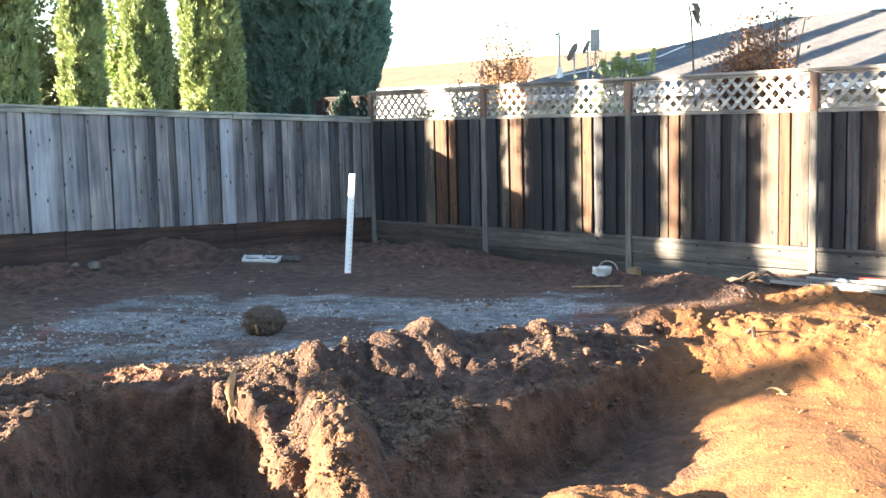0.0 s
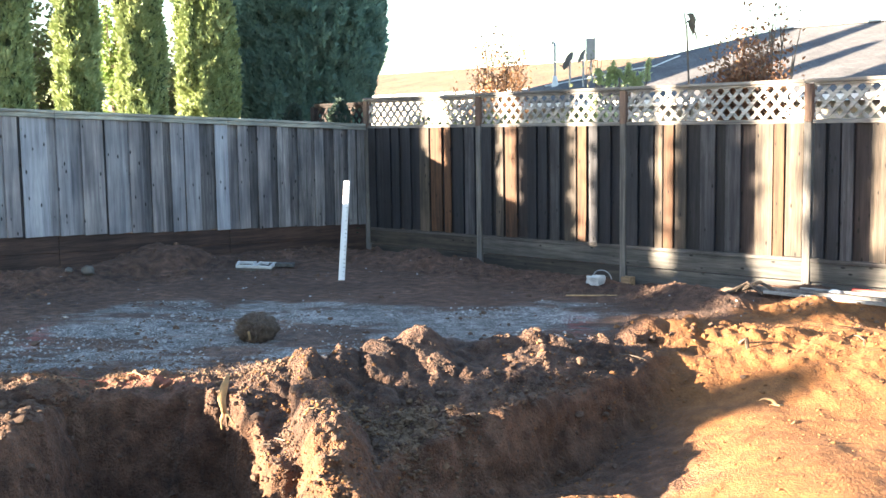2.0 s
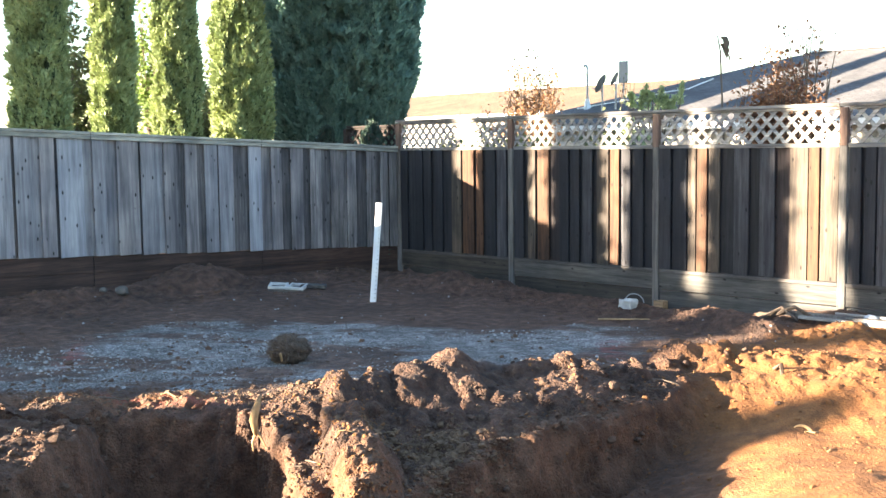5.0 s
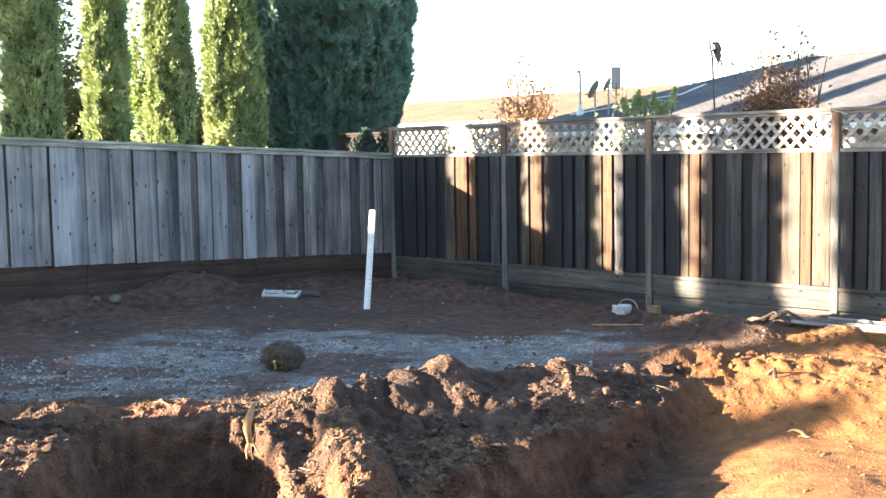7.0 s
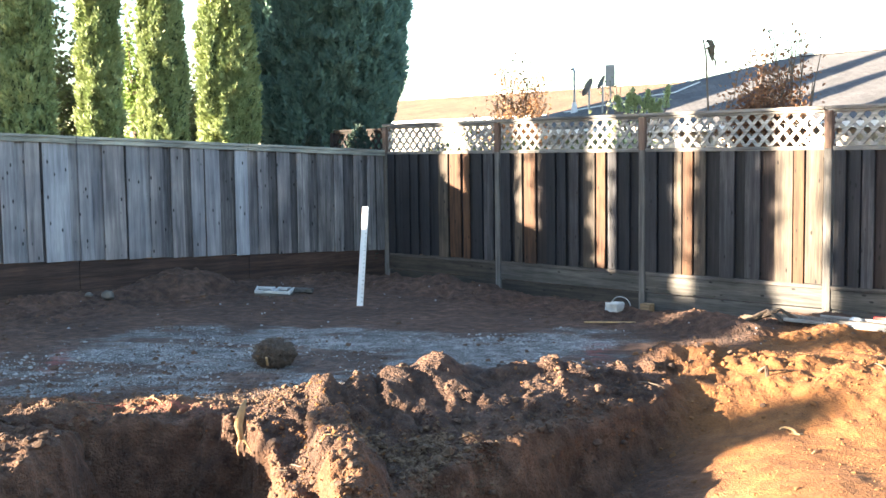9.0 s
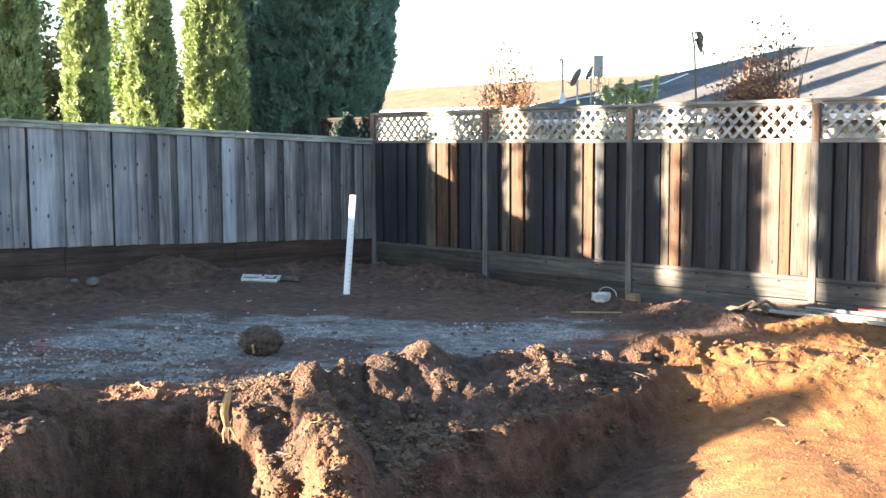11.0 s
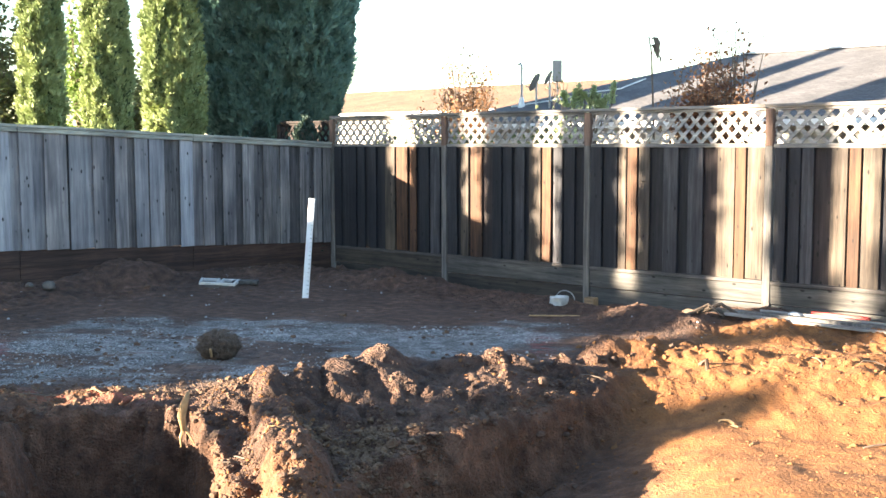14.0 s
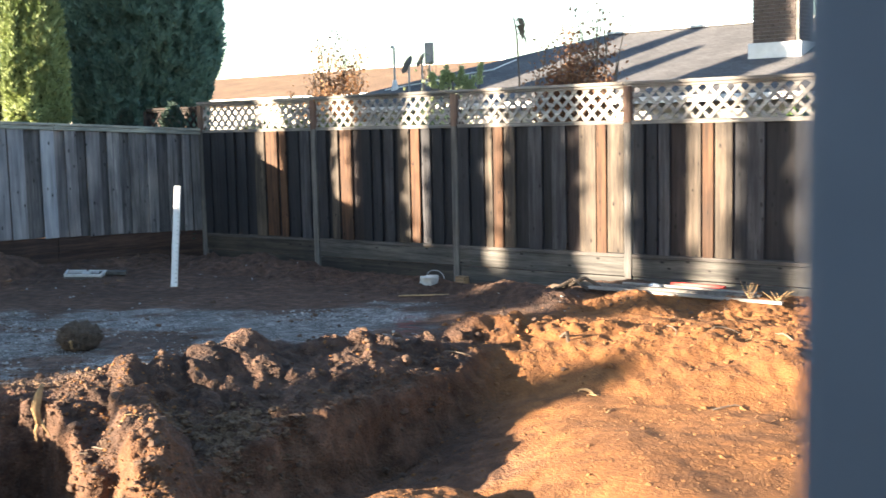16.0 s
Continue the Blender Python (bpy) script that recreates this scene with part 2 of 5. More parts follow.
GREY_CORNER = wood("darker_corner_grey_boards", [(0.0, (0.16, 0.15, 0.152)), (0.5, (0.21, 0.196, 0.198)), (1.0, (0.28, 0.262, 0.264))], spread=0.6)
# Inner boards of the grey fence, darkened for the shade between front boards.
GAP_SHADE_WOOD = wood("shade_toned_inner_boards", [(0.0, (0.085, 0.080, 0.084)), (1.0, (0.145, 0.137, 0.143))], spread=0.6)
LOW_KICK = wood("soil_stained_kickboard", [(0.0, (0.05, 0.041, 0.034)), (1.0, (0.075, 0.061, 0.05))], axis=0)
CAP_WOOD = wood("mossy_cap_timber", [(0.0, (0.33, 0.33, 0.29)), (1.0, (0.38, 0.37, 0.32))], axis=1, knots=False)
RAIL_WOOD = wood("weathered_rail_timber", [(0.0, (0.085, 0.076, 0.071)), (1.0, (0.12, 0.108, 0.102))], axis=0, knots=False)
POST_WOOD = wood("weathered_post_timber", [(0.0, (0.14, 0.13, 0.122)), (1.0, (0.19, 0.178, 0.168))], knots=False)
TOP_WOOD = wood("weathered_top_rail", [(0.0, (0.20, 0.184, 0.170)), (1.0, (0.26, 0.24, 0.222))], axis=0, knots=False)
KICK_WOOD = wood("kickboard_timber", [(0.0, (0.07, 0.066, 0.061)), (1.0, (0.11, 0.104, 0.097))], axis=0)
RETAIN_WOOD = wood("reddish_retaining_timber", [(0.0, (0.058, 0.034, 0.027)), (1.0, (0.085, 0.048, 0.036))], axis=1, knots=False)
LATTICE_WOOD = wood("lattice_lath", [(0.0, (0.34, 0.322, 0.305)), (1.0, (0.41, 0.39, 0.37))], axis=0, knots=False, spread=0.7)
RED_POST = wood("reddish_post_extension", [(0.0, (0.16, 0.095, 0.07)), (1.0, (0.22, 0.14, 0.105))], knots=False)
# Reddish lath, its colour lowered for the tree's shade past the corner.
RED_SHADE_LATH = wood("reddish_shade_dark_lath", [(0.0, (0.024, 0.015, 0.012)), (1.0, (0.036, 0.022, 0.018))], axis=0, knots=False)
FRESH_WOOD = wood("fresh_cut_wood", [(0.0, (0.50, 0.30, 0.16)), (1.0, (0.55, 0.34, 0.18))], axis=0, knots=False)
CYPRESS = leaf("cypress_foliage", (0.145, 0.20, 0.078), (0.43, 0.485, 0.225), thin_share=0.12)
# Cypress leaves again, with the shade's darkness and blue tint in their colour.
CYPRESS_SHADE = leaf("blue_green_shade_toned_foliage", (0.10, 0.19, 0.16), (0.21, 0.325, 0.265), thin_share=0.3)
# Leaf colour lowered to hold the shade at the fence corner.
CORNER_SHADE_LEAF = leaf("shade_dark_blue_green_foliage", (0.022, 0.042, 0.032), (0.05, 0.085, 0.065), thin_share=0.2)
CORE = simple("inner_foliage", (0.10, 0.145, 0.06), 0.9, vary=0.5, size=12, relief=1.0, dist=0.03)
CORE_SHADE = simple("shade_toned_inner_foliage", (0.10, 0.18, 0.145), 0.9, vary=0.5, size=12, relief=1.0, dist=0.03)
BARK = simple("bark", (0.13, 0.095, 0.07), 0.95, vary=0.4, size=14, relief=0.8)
TWIG = simple("dry_twig", (0.16, 0.12, 0.09), 0.9)
WITHERED = simple("withered_leaf", (0.27, 0.21, 0.15), 0.9)
CUT_CLOD = simple("orange_clod_soil", (0.235, 0.104, 0.036), 0.95, vary=0.35, size=9, relief=0.8, dist=0.01)
PALE_CLOD = simple("pale_brown_clod_soil", (0.19, 0.115, 0.066), 0.95, vary=0.4, size=9, relief=0.8, dist=0.01)
ROOT = simple("torn_root", (0.42, 0.27, 0.13), 0.8, vary=0.3, size=25)
RUST_LEAF = leaf("rusty_leaves", (0.17, 0.065, 0.033), (0.34, 0.18, 0.095))
TAN_LEAF = leaf("dry_orange_tan_leaves", (0.20, 0.09, 0.045), (0.46, 0.27, 0.14))
SPRAY_LEAF = leaf("pale_yellow_green_leaves", (0.34, 0.40, 0.18), (0.58, 0.62, 0.38))
GREEN_LEAF = leaf("bright_green_leaves", (0.10, 0.17, 0.04), (0.27, 0.36, 0.11))
OLIVE_LEAF = leaf("olive_leaves", (0.09, 0.11, 0.04), (0.24, 0.26, 0.12))
ROOF_DARK = shingles("dark_asphalt_shingles", (0.11, 0.105, 0.11))
ROOF_TAN = shingles("tan_asphalt_shingles", (0.21, 0.125, 0.072))
WHITE = simple("white_paint", (0.75, 0.75, 0.74), 0.6, vary=0.12)
PVC = simple("white_pvc", (0.78, 0.80, 0.82), 0.4, vary=0.08)
BLACK = simple("black_ink", (0.03, 0.03, 0.03), 0.6)
RED = simple("red_plastic", (0.55, 0.05, 0.04), 0.5, vary=0.15)
METAL = simple("grey_metal", (0.35, 0.36, 0.37), 0.45, 0.6, vary=0.15)
DISH = simple("dull_dish_paint", (0.34, 0.32, 0.30), 0.6, vary=0.15)
STONE = simple("grey_stone", (0.14, 0.122, 0.106), 0.9, vary=0.35, size=14, relief=0.7)
STUCCO = simple("stucco", (0.45, 0.42, 0.37), 0.95, vary=0.12, size=30)
GREY_PAINT = simple("blue_grey_post_paint", (0.165, 0.18, 0.21), 0.65, vary=0.1, size=3)
BRICK_A = simple("chimney_brick", (0.115, 0.088, 0.078), 0.95, vary=0.35, size=11, relief=0.6)
MORTAR = simple("mortar", (0.21, 0.195, 0.18), 0.95)
PAPER = simple("dirty_white_sheet", (0.58, 0.57, 0.55), 0.8, vary=0.25, size=12)

# ---- the ground: one sheet, with the dig in it ----
# Site axes: u across and d along the line of sight of the first view, from a point by the post.
SITE = np.array([13.485, -10.72])
ALONG = np.array([-0.743, 0.669])
ACROSS = np.array([0.669, 0.743])
PIT_U = (-9, -3.0, -1.86, -1.45, -1.2, -0.95, -0.6, -0.3, 0.24, 0.9, 1.5, 1.8, 2.2, 2.6, 3.0, 3.5, 4.2, 5.0, 6.0, 9.0)
PIT_D = (7.1, 7.55, 7.68, 7.58, 7.2, 6.6, 6.5, 6.85, 7.30, 7.95, 8.55, 9.0, 9.12, 9.02, 8.8, 8.45, 7.95, 7.3, 6.2, 3.5)
CREST_U = (-9, -1.9, -1.1, -0.6, -0.19, 0.4, 0.9, 1.4, 1.9, 2.4, 3.0, 4.2, 6.0, 9.0)
CREST_D = (7.6, 7.85, 7.95, 8.2, 8.45, 8.6, 8.8, 9.05, 9.5, 9.5, 9.2, 8.4, 7.0, 5.0)
CREST_Z = (0.0, 0.0, 0.06, 0.08, 0.12, 0.07, 0.07, 0.02, 0.02, 0.04, 0.05, 0.05, 0.05, 0.0)
LIP_Z = (0.0, -0.02, -0.02, -0.2, -0.42, -0.25, -0.14, -0.12, -0.10, -0.03, 0.0, 0.02, 0.0)
LIP_U = (-9, -1.86, -1.3, -1.0, -0.6, -0.2, 0.24, 0.9, 1.5, 2.0, 3.0, 4.0, 9.0)


def to_site(x, y):
    px, py = x - SITE[0], y - SITE[1]
    return px * ACROSS[0] + py * ACROSS[1], px * ALONG[0] + py * ALONG[1]


def to_world(u, d):
    return SITE[0] + u * ACROSS[0] + d * ALONG[0], SITE[1] + u * ACROSS[1] + d * ALONG[1]


heap_r = np.random.default_rng(3)
# heaps of spoil: u, d, radius, height, stretch towards the dig
HEAPS = [(-1.12, 7.72, .15, .09, 1.2), (-0.90, 7.82, .16, .13, 1.5), (-0.68, 7.95, .17, .13, 2.0), (-0.43, 8.12, .18, .14, 2.0), (-0.14, 8.33, .27, .105, 1.5),
         (0.04, 8.10, .15, .08, 1.6), (-0.36, 7.65, .12, .07, 1.3), (-0.12, 7.68, .12, .08, 1.3), (0.12, 7.40, .10, .07, 1.0), (0.36, 8.55, .11, .05, 1.0),
         (0.56, 8.62, .10, .06, 1.0), (0.76, 8.70, .15, .10, 1.0), (0.93, 8.66, .13, .08, 1.1), (1.12, 8.72, .10, .05, 1.0), (1.32, 8.80, .13, .07, 1.2),
         (1.58, 9.22, .10, .06, 1.0), (1.76, 9.36, .22, .075, 1.2), (2.08, 9.28, .20, .07, 1.7), (2.26, 9.22, .11, .05, 1.0), (2.62, 9.30, .08, .05, 1.0),
         (0.62, 7.95, .12, .06, 1.0), (0.95, 8.12, .09, .05, 1.0), (-1.5, 7.55, .12, .05, 1.0), (-2.1, 7.5, .13, .05, 1.0), (-2.75, 7.3, .16, .08, 1.0), (-2.9, 6.9, .14, .07, 1.0)]
for k in range(60):
    hu = heap_r.uniform(-1.2, 1.8)
    lo, hi = float(np.interp(hu, PIT_U, PIT_D)), float(np.interp(hu, CREST_U, CREST_D))
    r = heap_r.uniform(0.02, 0.055)
    HEAPS.append((hu, heap_r.uniform(lo, hi + .15), r, r * .5, 1.0))
for k in range(40):
    hu = heap_r.uniform(-3.4, -1.0)
    r = heap_r.uniform(0.025, 0.07)
    HEAPS.append((hu, float(np.interp(hu, PIT_U, PIT_D)) + heap_r.normal(0.05, 0.12), r, r * .5, 1.0))
for k in range(26):
    hu = heap_r.uniform(1.8, 5.5)
    r = heap_r.uniform(0.025, 0.06)
    HEAPS.append((hu, float(np.interp(hu, PIT_U, PIT_D)) + abs(heap_r.normal(0.25, 0.25)), r, r * .5, 1.0))


def hump(x, y, cx, cy, rx, ry, h, turn=0.0):
    c, s = math.cos(turn), math.sin(turn)
    a, b = (x - cx) * c + (y - cy) * s, -(x - cx) * s + (y - cy) * c
    return h * np.exp(-(a / rx) ** 2 - (b / ry) ** 2)


def ground_height(x, y, heaps=True):
    u, d = to_site(x, y)
    near = np.exp(-np.maximum(0, np.hypot(u, d - 9) - 9) / 8)
    # level of the yard, with soil banked along both fences
    h = 0.012 * fbm(x, y, 0.9, 5, 3) * near
    inside = step((x + 0.6) / 0.6) * step((0.6 - y) / 0.6)
    h = h + hump(x, y, 0.35, -3.7, 0.55, 0.7, 0.30) + hump(x, y, 0.5, -5.4, 0.7, 1.0, 0.14) + hump(x, y, 0.3, -8.2, 0.7, 1.4, 0.15) + hump(x, y, 0.4, -2.0, 0.8, 0.9, 0.04)
    h = h + hump(x, y, 2.6, -0.9, 0.9, 0.45, 0.13, 0.2) + hump(x, y, 6.9, -1.2, 0.7, 0.35, 0.13, -0.2) + hump(x, y, 8.2, -0.2, 1.5, 0.35, 0.05)
    h = h - 0.13 * step((1.0 - np.abs(y + 0.1)) / 1.0) * step((7.2 - x) / 1.2) * inside
    rough = step((1.6 - np.abs(x - 0.4)) / 1.0) + step((1.3 - np.abs(y + 0.9)) / 0.8)
    h = h + 0.055 * fbm(x, y, 0.5, 6, 21, 0.65) * np.clip(rough, 0, 1) * near
    # spoil along the dig
    wob = 0.10 * fbm(u, d, 0.7, 4, 31) + 0.045 * fbm(u, d, 0.16, 3, 35)
    wob = wob * (1 - 0.6 * step((u - 1.6) / 0.6))
    edge = np.interp(u, PIT_U, PIT_D) + wob
    crest, crest_z = np.interp(u, CREST_U, CREST_D), np.interp(u, CREST_U, CREST_Z)
    lip_z = np.interp(u, LIP_U, LIP_Z)
    by = step((4.5 - np.abs(u - 1.0)) / 1.0)
    bank = crest_z * np.exp(-(np.maximum(0, d - crest) / 0.42) ** 2)
    run = np.clip((d - edge) / np.maximum(crest - edge, 0.05), 0, 1)
    slope = lip_z + (crest_z - lip_z) * step(run)
    spoil = np.where(d > crest, bank, slope)
    zone = np.exp(-(np.maximum(0, d - crest - 0.1) / 0.35) ** 2)
    spoil = spoil + zone * (0.05 * fbm(u, d, 0.35, 4, 41) + 0.02 * np.abs(fbm(u, d, 0.1, 3, 45)))
    h = h * (1 - zone * 0.6) + spoil
    if heaps:
        lump = np.zeros_like(h)
        for hu, hd, r, top, long in HEAPS:
            near_heap = (np.abs(u - hu) < r * 1.5) & (np.abs(d - hd) < r * long * 1.5)
            if near_heap.any():
                uu, dd = u[near_heap] - hu, (d[near_heap] - hd) / long
                q = 1 - (uu * uu + dd * dd) / (r * r) * (1 + 0.5 * fbm(u[near_heap], d[near_heap], r * 0.9, 4, 51, 0.6))
                lump[near_heap] = np.maximum(lump[near_heap], top * np.clip(q, 0, 1) ** 1.0)
        h = h + lump
    # the dig itself
    width = np.interp(u, (-3, -1.3, -0.9, -0.4, 0.2, 1.6, 2.1, 3.0, 5.0), (0.28, 0.28, 0.75, 0.45, 0.35, 0.4, 0.9, 1.35, 1.7))
    s = edge - d
    drop = step(s / width)
    floor = -0.72 + 0.03 * fbm(u, d, 0.8, 4, 61) + 0.004 * fbm(u, d, 0.1, 3, 65) + 0.42 * step((u - 0.55) / 1.9) + 0.05 * step((7.4 - d) / 1.0)
    # a hump of spoil that closes the near side of the trench
    hump_top = -0.74 + 0.40 * step((7.0 - d) / 0.8) * step((d - 3.5) / 1.5) + 0.03 * fbm(u, d, 0.25, 4, 67, 0.6)
    floor = np.where(d < 7.1, np.maximum(floor, -0.8 + (hump_top + 0.8) * step((u - 0.05) / 0.7) * step((1.9 - u) / 0.8)), floor)
    floor = floor + 0.85 * step((4.5 - d) / 2.5)
    wall_rough = (0.06 * fbm(u * 1.6, d * 1.0, 0.3, 4, 71, 0.5)) * (1 - 0.95 * step((u - 1.4) / 0.6)) * 4 * drop * (1 - drop)
    h = h * (1 - drop) + floor * drop + wall_rough
    # a spur of earth left standing in the dig, and the dig's end wall
    mid = np.interp(d, (4.0, 6.0, 7.6), (-0.35, -0.52, -0.86))
    top = np.interp(d, (3.0, 4.6, 5.85, 6.3, 6.8, 7.5), (-0.5, -0.48, -0.43, -0.09, 0.045, 0.02))
    jag = 0.07 * fbm(u, d, 0.4, 5, 75, 0.55) + 0.028 * np.abs(fbm(u, d, 0.11, 3, 79))
    spur = top + jag - 1.7 * np.maximum(0, np.abs(u - mid) - 0.10)
    h = np.where((d < 7.85) & (d > 2.0), np.maximum(h, spur), h)
    end = -0.06 + jag - 2.6 * np.maximum(0, u + 2.75 + 0.25 * fbm(u, d, 0.6, 3, 77))
    h = np.where(d < 7.4, np.maximum(h, np.minimum(end, 0.05)), h)
    # an unseen heap of spoil beyond the dig's end, added to shade the rim
    h = h + 0.66 * np.exp(-((u + 4.3) / 0.45) ** 2 - ((d - 6.98) / 0.27) ** 2)
    # crumbly relief of broken soil
    broken = step((np.maximum(crest, edge) + 0.35 - d) / 0.4) * step((d - 5.0) / 0.5) * near
    cut = step((np.interp(u, PIT_U, PIT_D) + 0.12 - d) / 0.25)
    calm = 1 - 0.86 * step((u - 1.4) / 0.6) * cut - 0.55 * step((u - 2.2) / 0.6) * (1 - cut)
    h = h + broken * calm * (0.016 * fbm(u, d, 0.15, 3, 111, 0.6) + 0.007 * (0.5 - np.abs(fbm(u, d, 0.06, 2, 115))))
    # furrows left by the digger's teeth in the bank
    h = h + 0.003 * np.sin(u * 38 + 2.5 * fbm(u, d, 0.6, 2, 81)) * 4 * drop * (1 - drop) * step((u - 1.6) / 0.5)
    # faint furrows across the pit floor
    h = h + 0.0012 * np.sin((u * 0.55 + d * 0.83) * 42 + 2.0 * fbm(u, d, 0.5, 2, 85)) * drop * step((u - 0.8) / 0.6) * step((d - 5.0) / 0.5)
    return h


def spaced(lo, hi, fine_lo, fine_hi, fine, mid_lo, mid_hi, mid, grow=1.35):
    a = list(np.arange(fine_lo, fine_hi, fine))
    a += list(np.arange(fine_hi, mid_hi, mid)) + list(np.arange(fine_lo - mid, mid_lo, -mid))
    s, x = mid, mid_hi
    while x < hi:
        a.append(x)
        s *= grow
        x += s
    s, x = mid, mid_lo
    while x > lo:
        a.append(x)
        s *= grow
        x -= s
    return np.array(sorted(set(a + [lo, hi])))


gu = spaced(-900, 900, -5.0, 5.4, 0.018, -12, 12, 0.09)
gd = spaced(-900, 900, 5.9, 13.8, 0.02, -1.0, 20, 0.08)
U, D = np.meshgrid(gu, gd)
GX, GY = to_world(U.ravel(), D.ravel())
GZ = ground_height(GX, GY)
nu, nd = len(gu), len(gd)
# lumps and hollows on the steep cut faces
ZG = GZ.reshape(nd, nu)
steep = np.hypot(np.gradient(ZG, gu, axis=1), np.gradient(ZG, gd, axis=0)).ravel()
face = step((steep - 0.5) / 0.9) * (np.abs(U.ravel()) < 5) * (D.ravel() > 5.2) * (D.ravel() < 10.4) * (1 - 0.55 * step((U.ravel() - 1.6) / 0.5))
su, sd = U.ravel(), D.ravel()
su2 = su + face * 0.02 * fbm(sd + 5.0, GZ, 0.17, 4, 141, 0.65)
sd2 = sd + face * (0.045 * fbm(su - 3.0, GZ, 0.2, 4, 145, 0.5) + 0.008 * fbm(su + 2.0, GZ, 0.05, 2, 149))
GX, GY = to_world(su2, sd2)
idx = np.arange(nu * nd).reshape(nd, nu)
quads = np.stack([idx[:-1, :-1], idx[:-1, 1:], idx[1:, 1:], idx[1:, :-1]], -1).reshape(-1, 4)
ground = part_raw("ground", np.stack([GX, GY, GZ], 1), quads, SOIL, smooth=True)
tagged(ground, "dug orange-brown earth with a grey gravel pad", "ground", kind="structure")
us, ds = su, sd
edge_d = np.interp(us, PIT_U, PIT_D)
# cut subsoil: the wall in shade is coloured browner, sunlit bank and spur orange
orange_zone = step((edge_d + 0.15 + 0.25 * fbm(us, ds, 0.5, 3, 91) - ds) / 0.3) * (0.14 + 0.12 * step((us + 0.2) / 1.0) + 0.74 * step((us - 1.4) / 0.6) + 0.26 * np.exp(-((us + 0.75) / 0.45) ** 2) * step((7.75 - ds) / 0.3))
orange_zone = np.maximum(orange_zone, step((us - 1.4) / 0.8) * step((edge_d + 1.3 - ds) / 0.5))
# orange painted out to the line where the sunlit ground ends
orange_zone = np.maximum(orange_zone, step((us - 1.6) / 0.5) * step((9.5 + 1.22 * (us - 1.87) + 0.2 * fbm(us, ds, 0.6, 4, 93) - ds) / 0.45) * step((11.3 - ds) / 0.3))
orange_zone = np.maximum(orange_zone, 0.9 * step((us - 0.2) / 0.6) * step((6.9 - ds) / 0.3))


def pad_cover(x, y):
    """How far a point lies within the limed gravel pad, whose far corner is cut off."""
    wav = 0.6 * fbm(x, y, 1.1, 6, 95, 0.6)
    return step((x - 2.9 + wav) / 0.6) * step((0.62 * (x - 3.4) - 0.78 * (y + 4.4) + wav) / 0.5) * step((-2.0 - y + wav) / 0.5) * step((8.3 - x + wav) / 0.6)


pad_zone = pad_cover(GX, GY) * step((1.85 + 0.3 * fbm(us, ds, 0.5, 4, 98) - us) / 0.4)
crest_d = np.interp(us, CREST_U, CREST_D)
pad_zone = pad_zone * step((ds - crest_d - 0.1 + 0.2 * fbm(us, ds, 0.5, 3, 99)) / 0.4) * (0.12 + 0.88 * step(0.45 + 1.3 * fbm(us * 0.45, ds, 0.45, 6, 101, 0.65)))
pad_zone = pad_zone * step((GX + 2) / 1.0) * step((12 - ds * 0.3 - us) / 3)
red = np.maximum.reduce([hump(GX, GY, 3.9, -6.8, 0.5, 0.10, 1.0, -0.5), hump(GX, GY, 6.0, -7.1, 0.55, 0.12, 1.0, 0.5), hump(GX, GY, 7.0, -3.2, 0.5, 0.12, 1.0, -0.9)])
# orange put along the sunlit strip beside the pad
orange_zone = np.clip(np.maximum(orange_zone, hump(us, ds, -2.55, 8.0, 0.9, 0.18, 0.85)), 0, 1)
att = ground.data.color_attributes.new("zones", 'FLOAT_COLOR', 'POINT')
att.data.foreach_set("color", np.stack([orange_zone, pad_zone, np.clip(red, 0, 1), np.ones_like(red)], 1).astype(np.float32).ravel())


def ground_at(x, y):
    return float(ground_height(np.array([float(x)]), np.array([float(y)]))[0])


# ---- fences ----
BAY = 2.44
board_r = random.Random(5)


def board_mesh(name, w, t, z0, z1, mat):
    mesh = bpy.data.meshes.new(name)
    bm = box(-w / 2, -t / 2, z0, w / 2, t / 2, z1, bevel=0.003)
    bm.to_mesh(mesh)
    bm.free()
    mesh.materials.append(mat)
    return mesh


def lattice_panel(w, z0, z1, mat):
    """Two layers of diagonal laths, trimmed to the panel."""
    bm = bmesh.new()
    pitch, lath, t = 0.155, 0.04, 0.008
    h = z1 - z0
    for layer, sign in ((0, 1), (1, -1)):
        c = -h
        while c < w + h:
            # a lath runs from (c, z0) to (c + sign * h, z1)
            m = Matrix.Translation((c + sign * h / 2, -0.005 + layer * 0.010, z0 + h / 2)) @ Matrix.Rotation(sign * radians(45), 4, 'Y')
            add_box(bm, -lath / 2, -t / 2, -h, lath / 2, t / 2, h, bevel=0, m=m)
            c += pitch
    for co, no in (((0, 0, z0), (0, 0, -1)), ((0, 0, z1), (0, 0, 1)), ((0, 0, 0), (-1, 0, 0)), ((w, 0, 0), (1, 0, 0))):
        bmesh.ops.bisect_plane(bm, geom=bm.verts[:] + bm.edges[:] + bm.faces[:], plane_co=co, plane_no=no, clear_outer=True)
    return bm


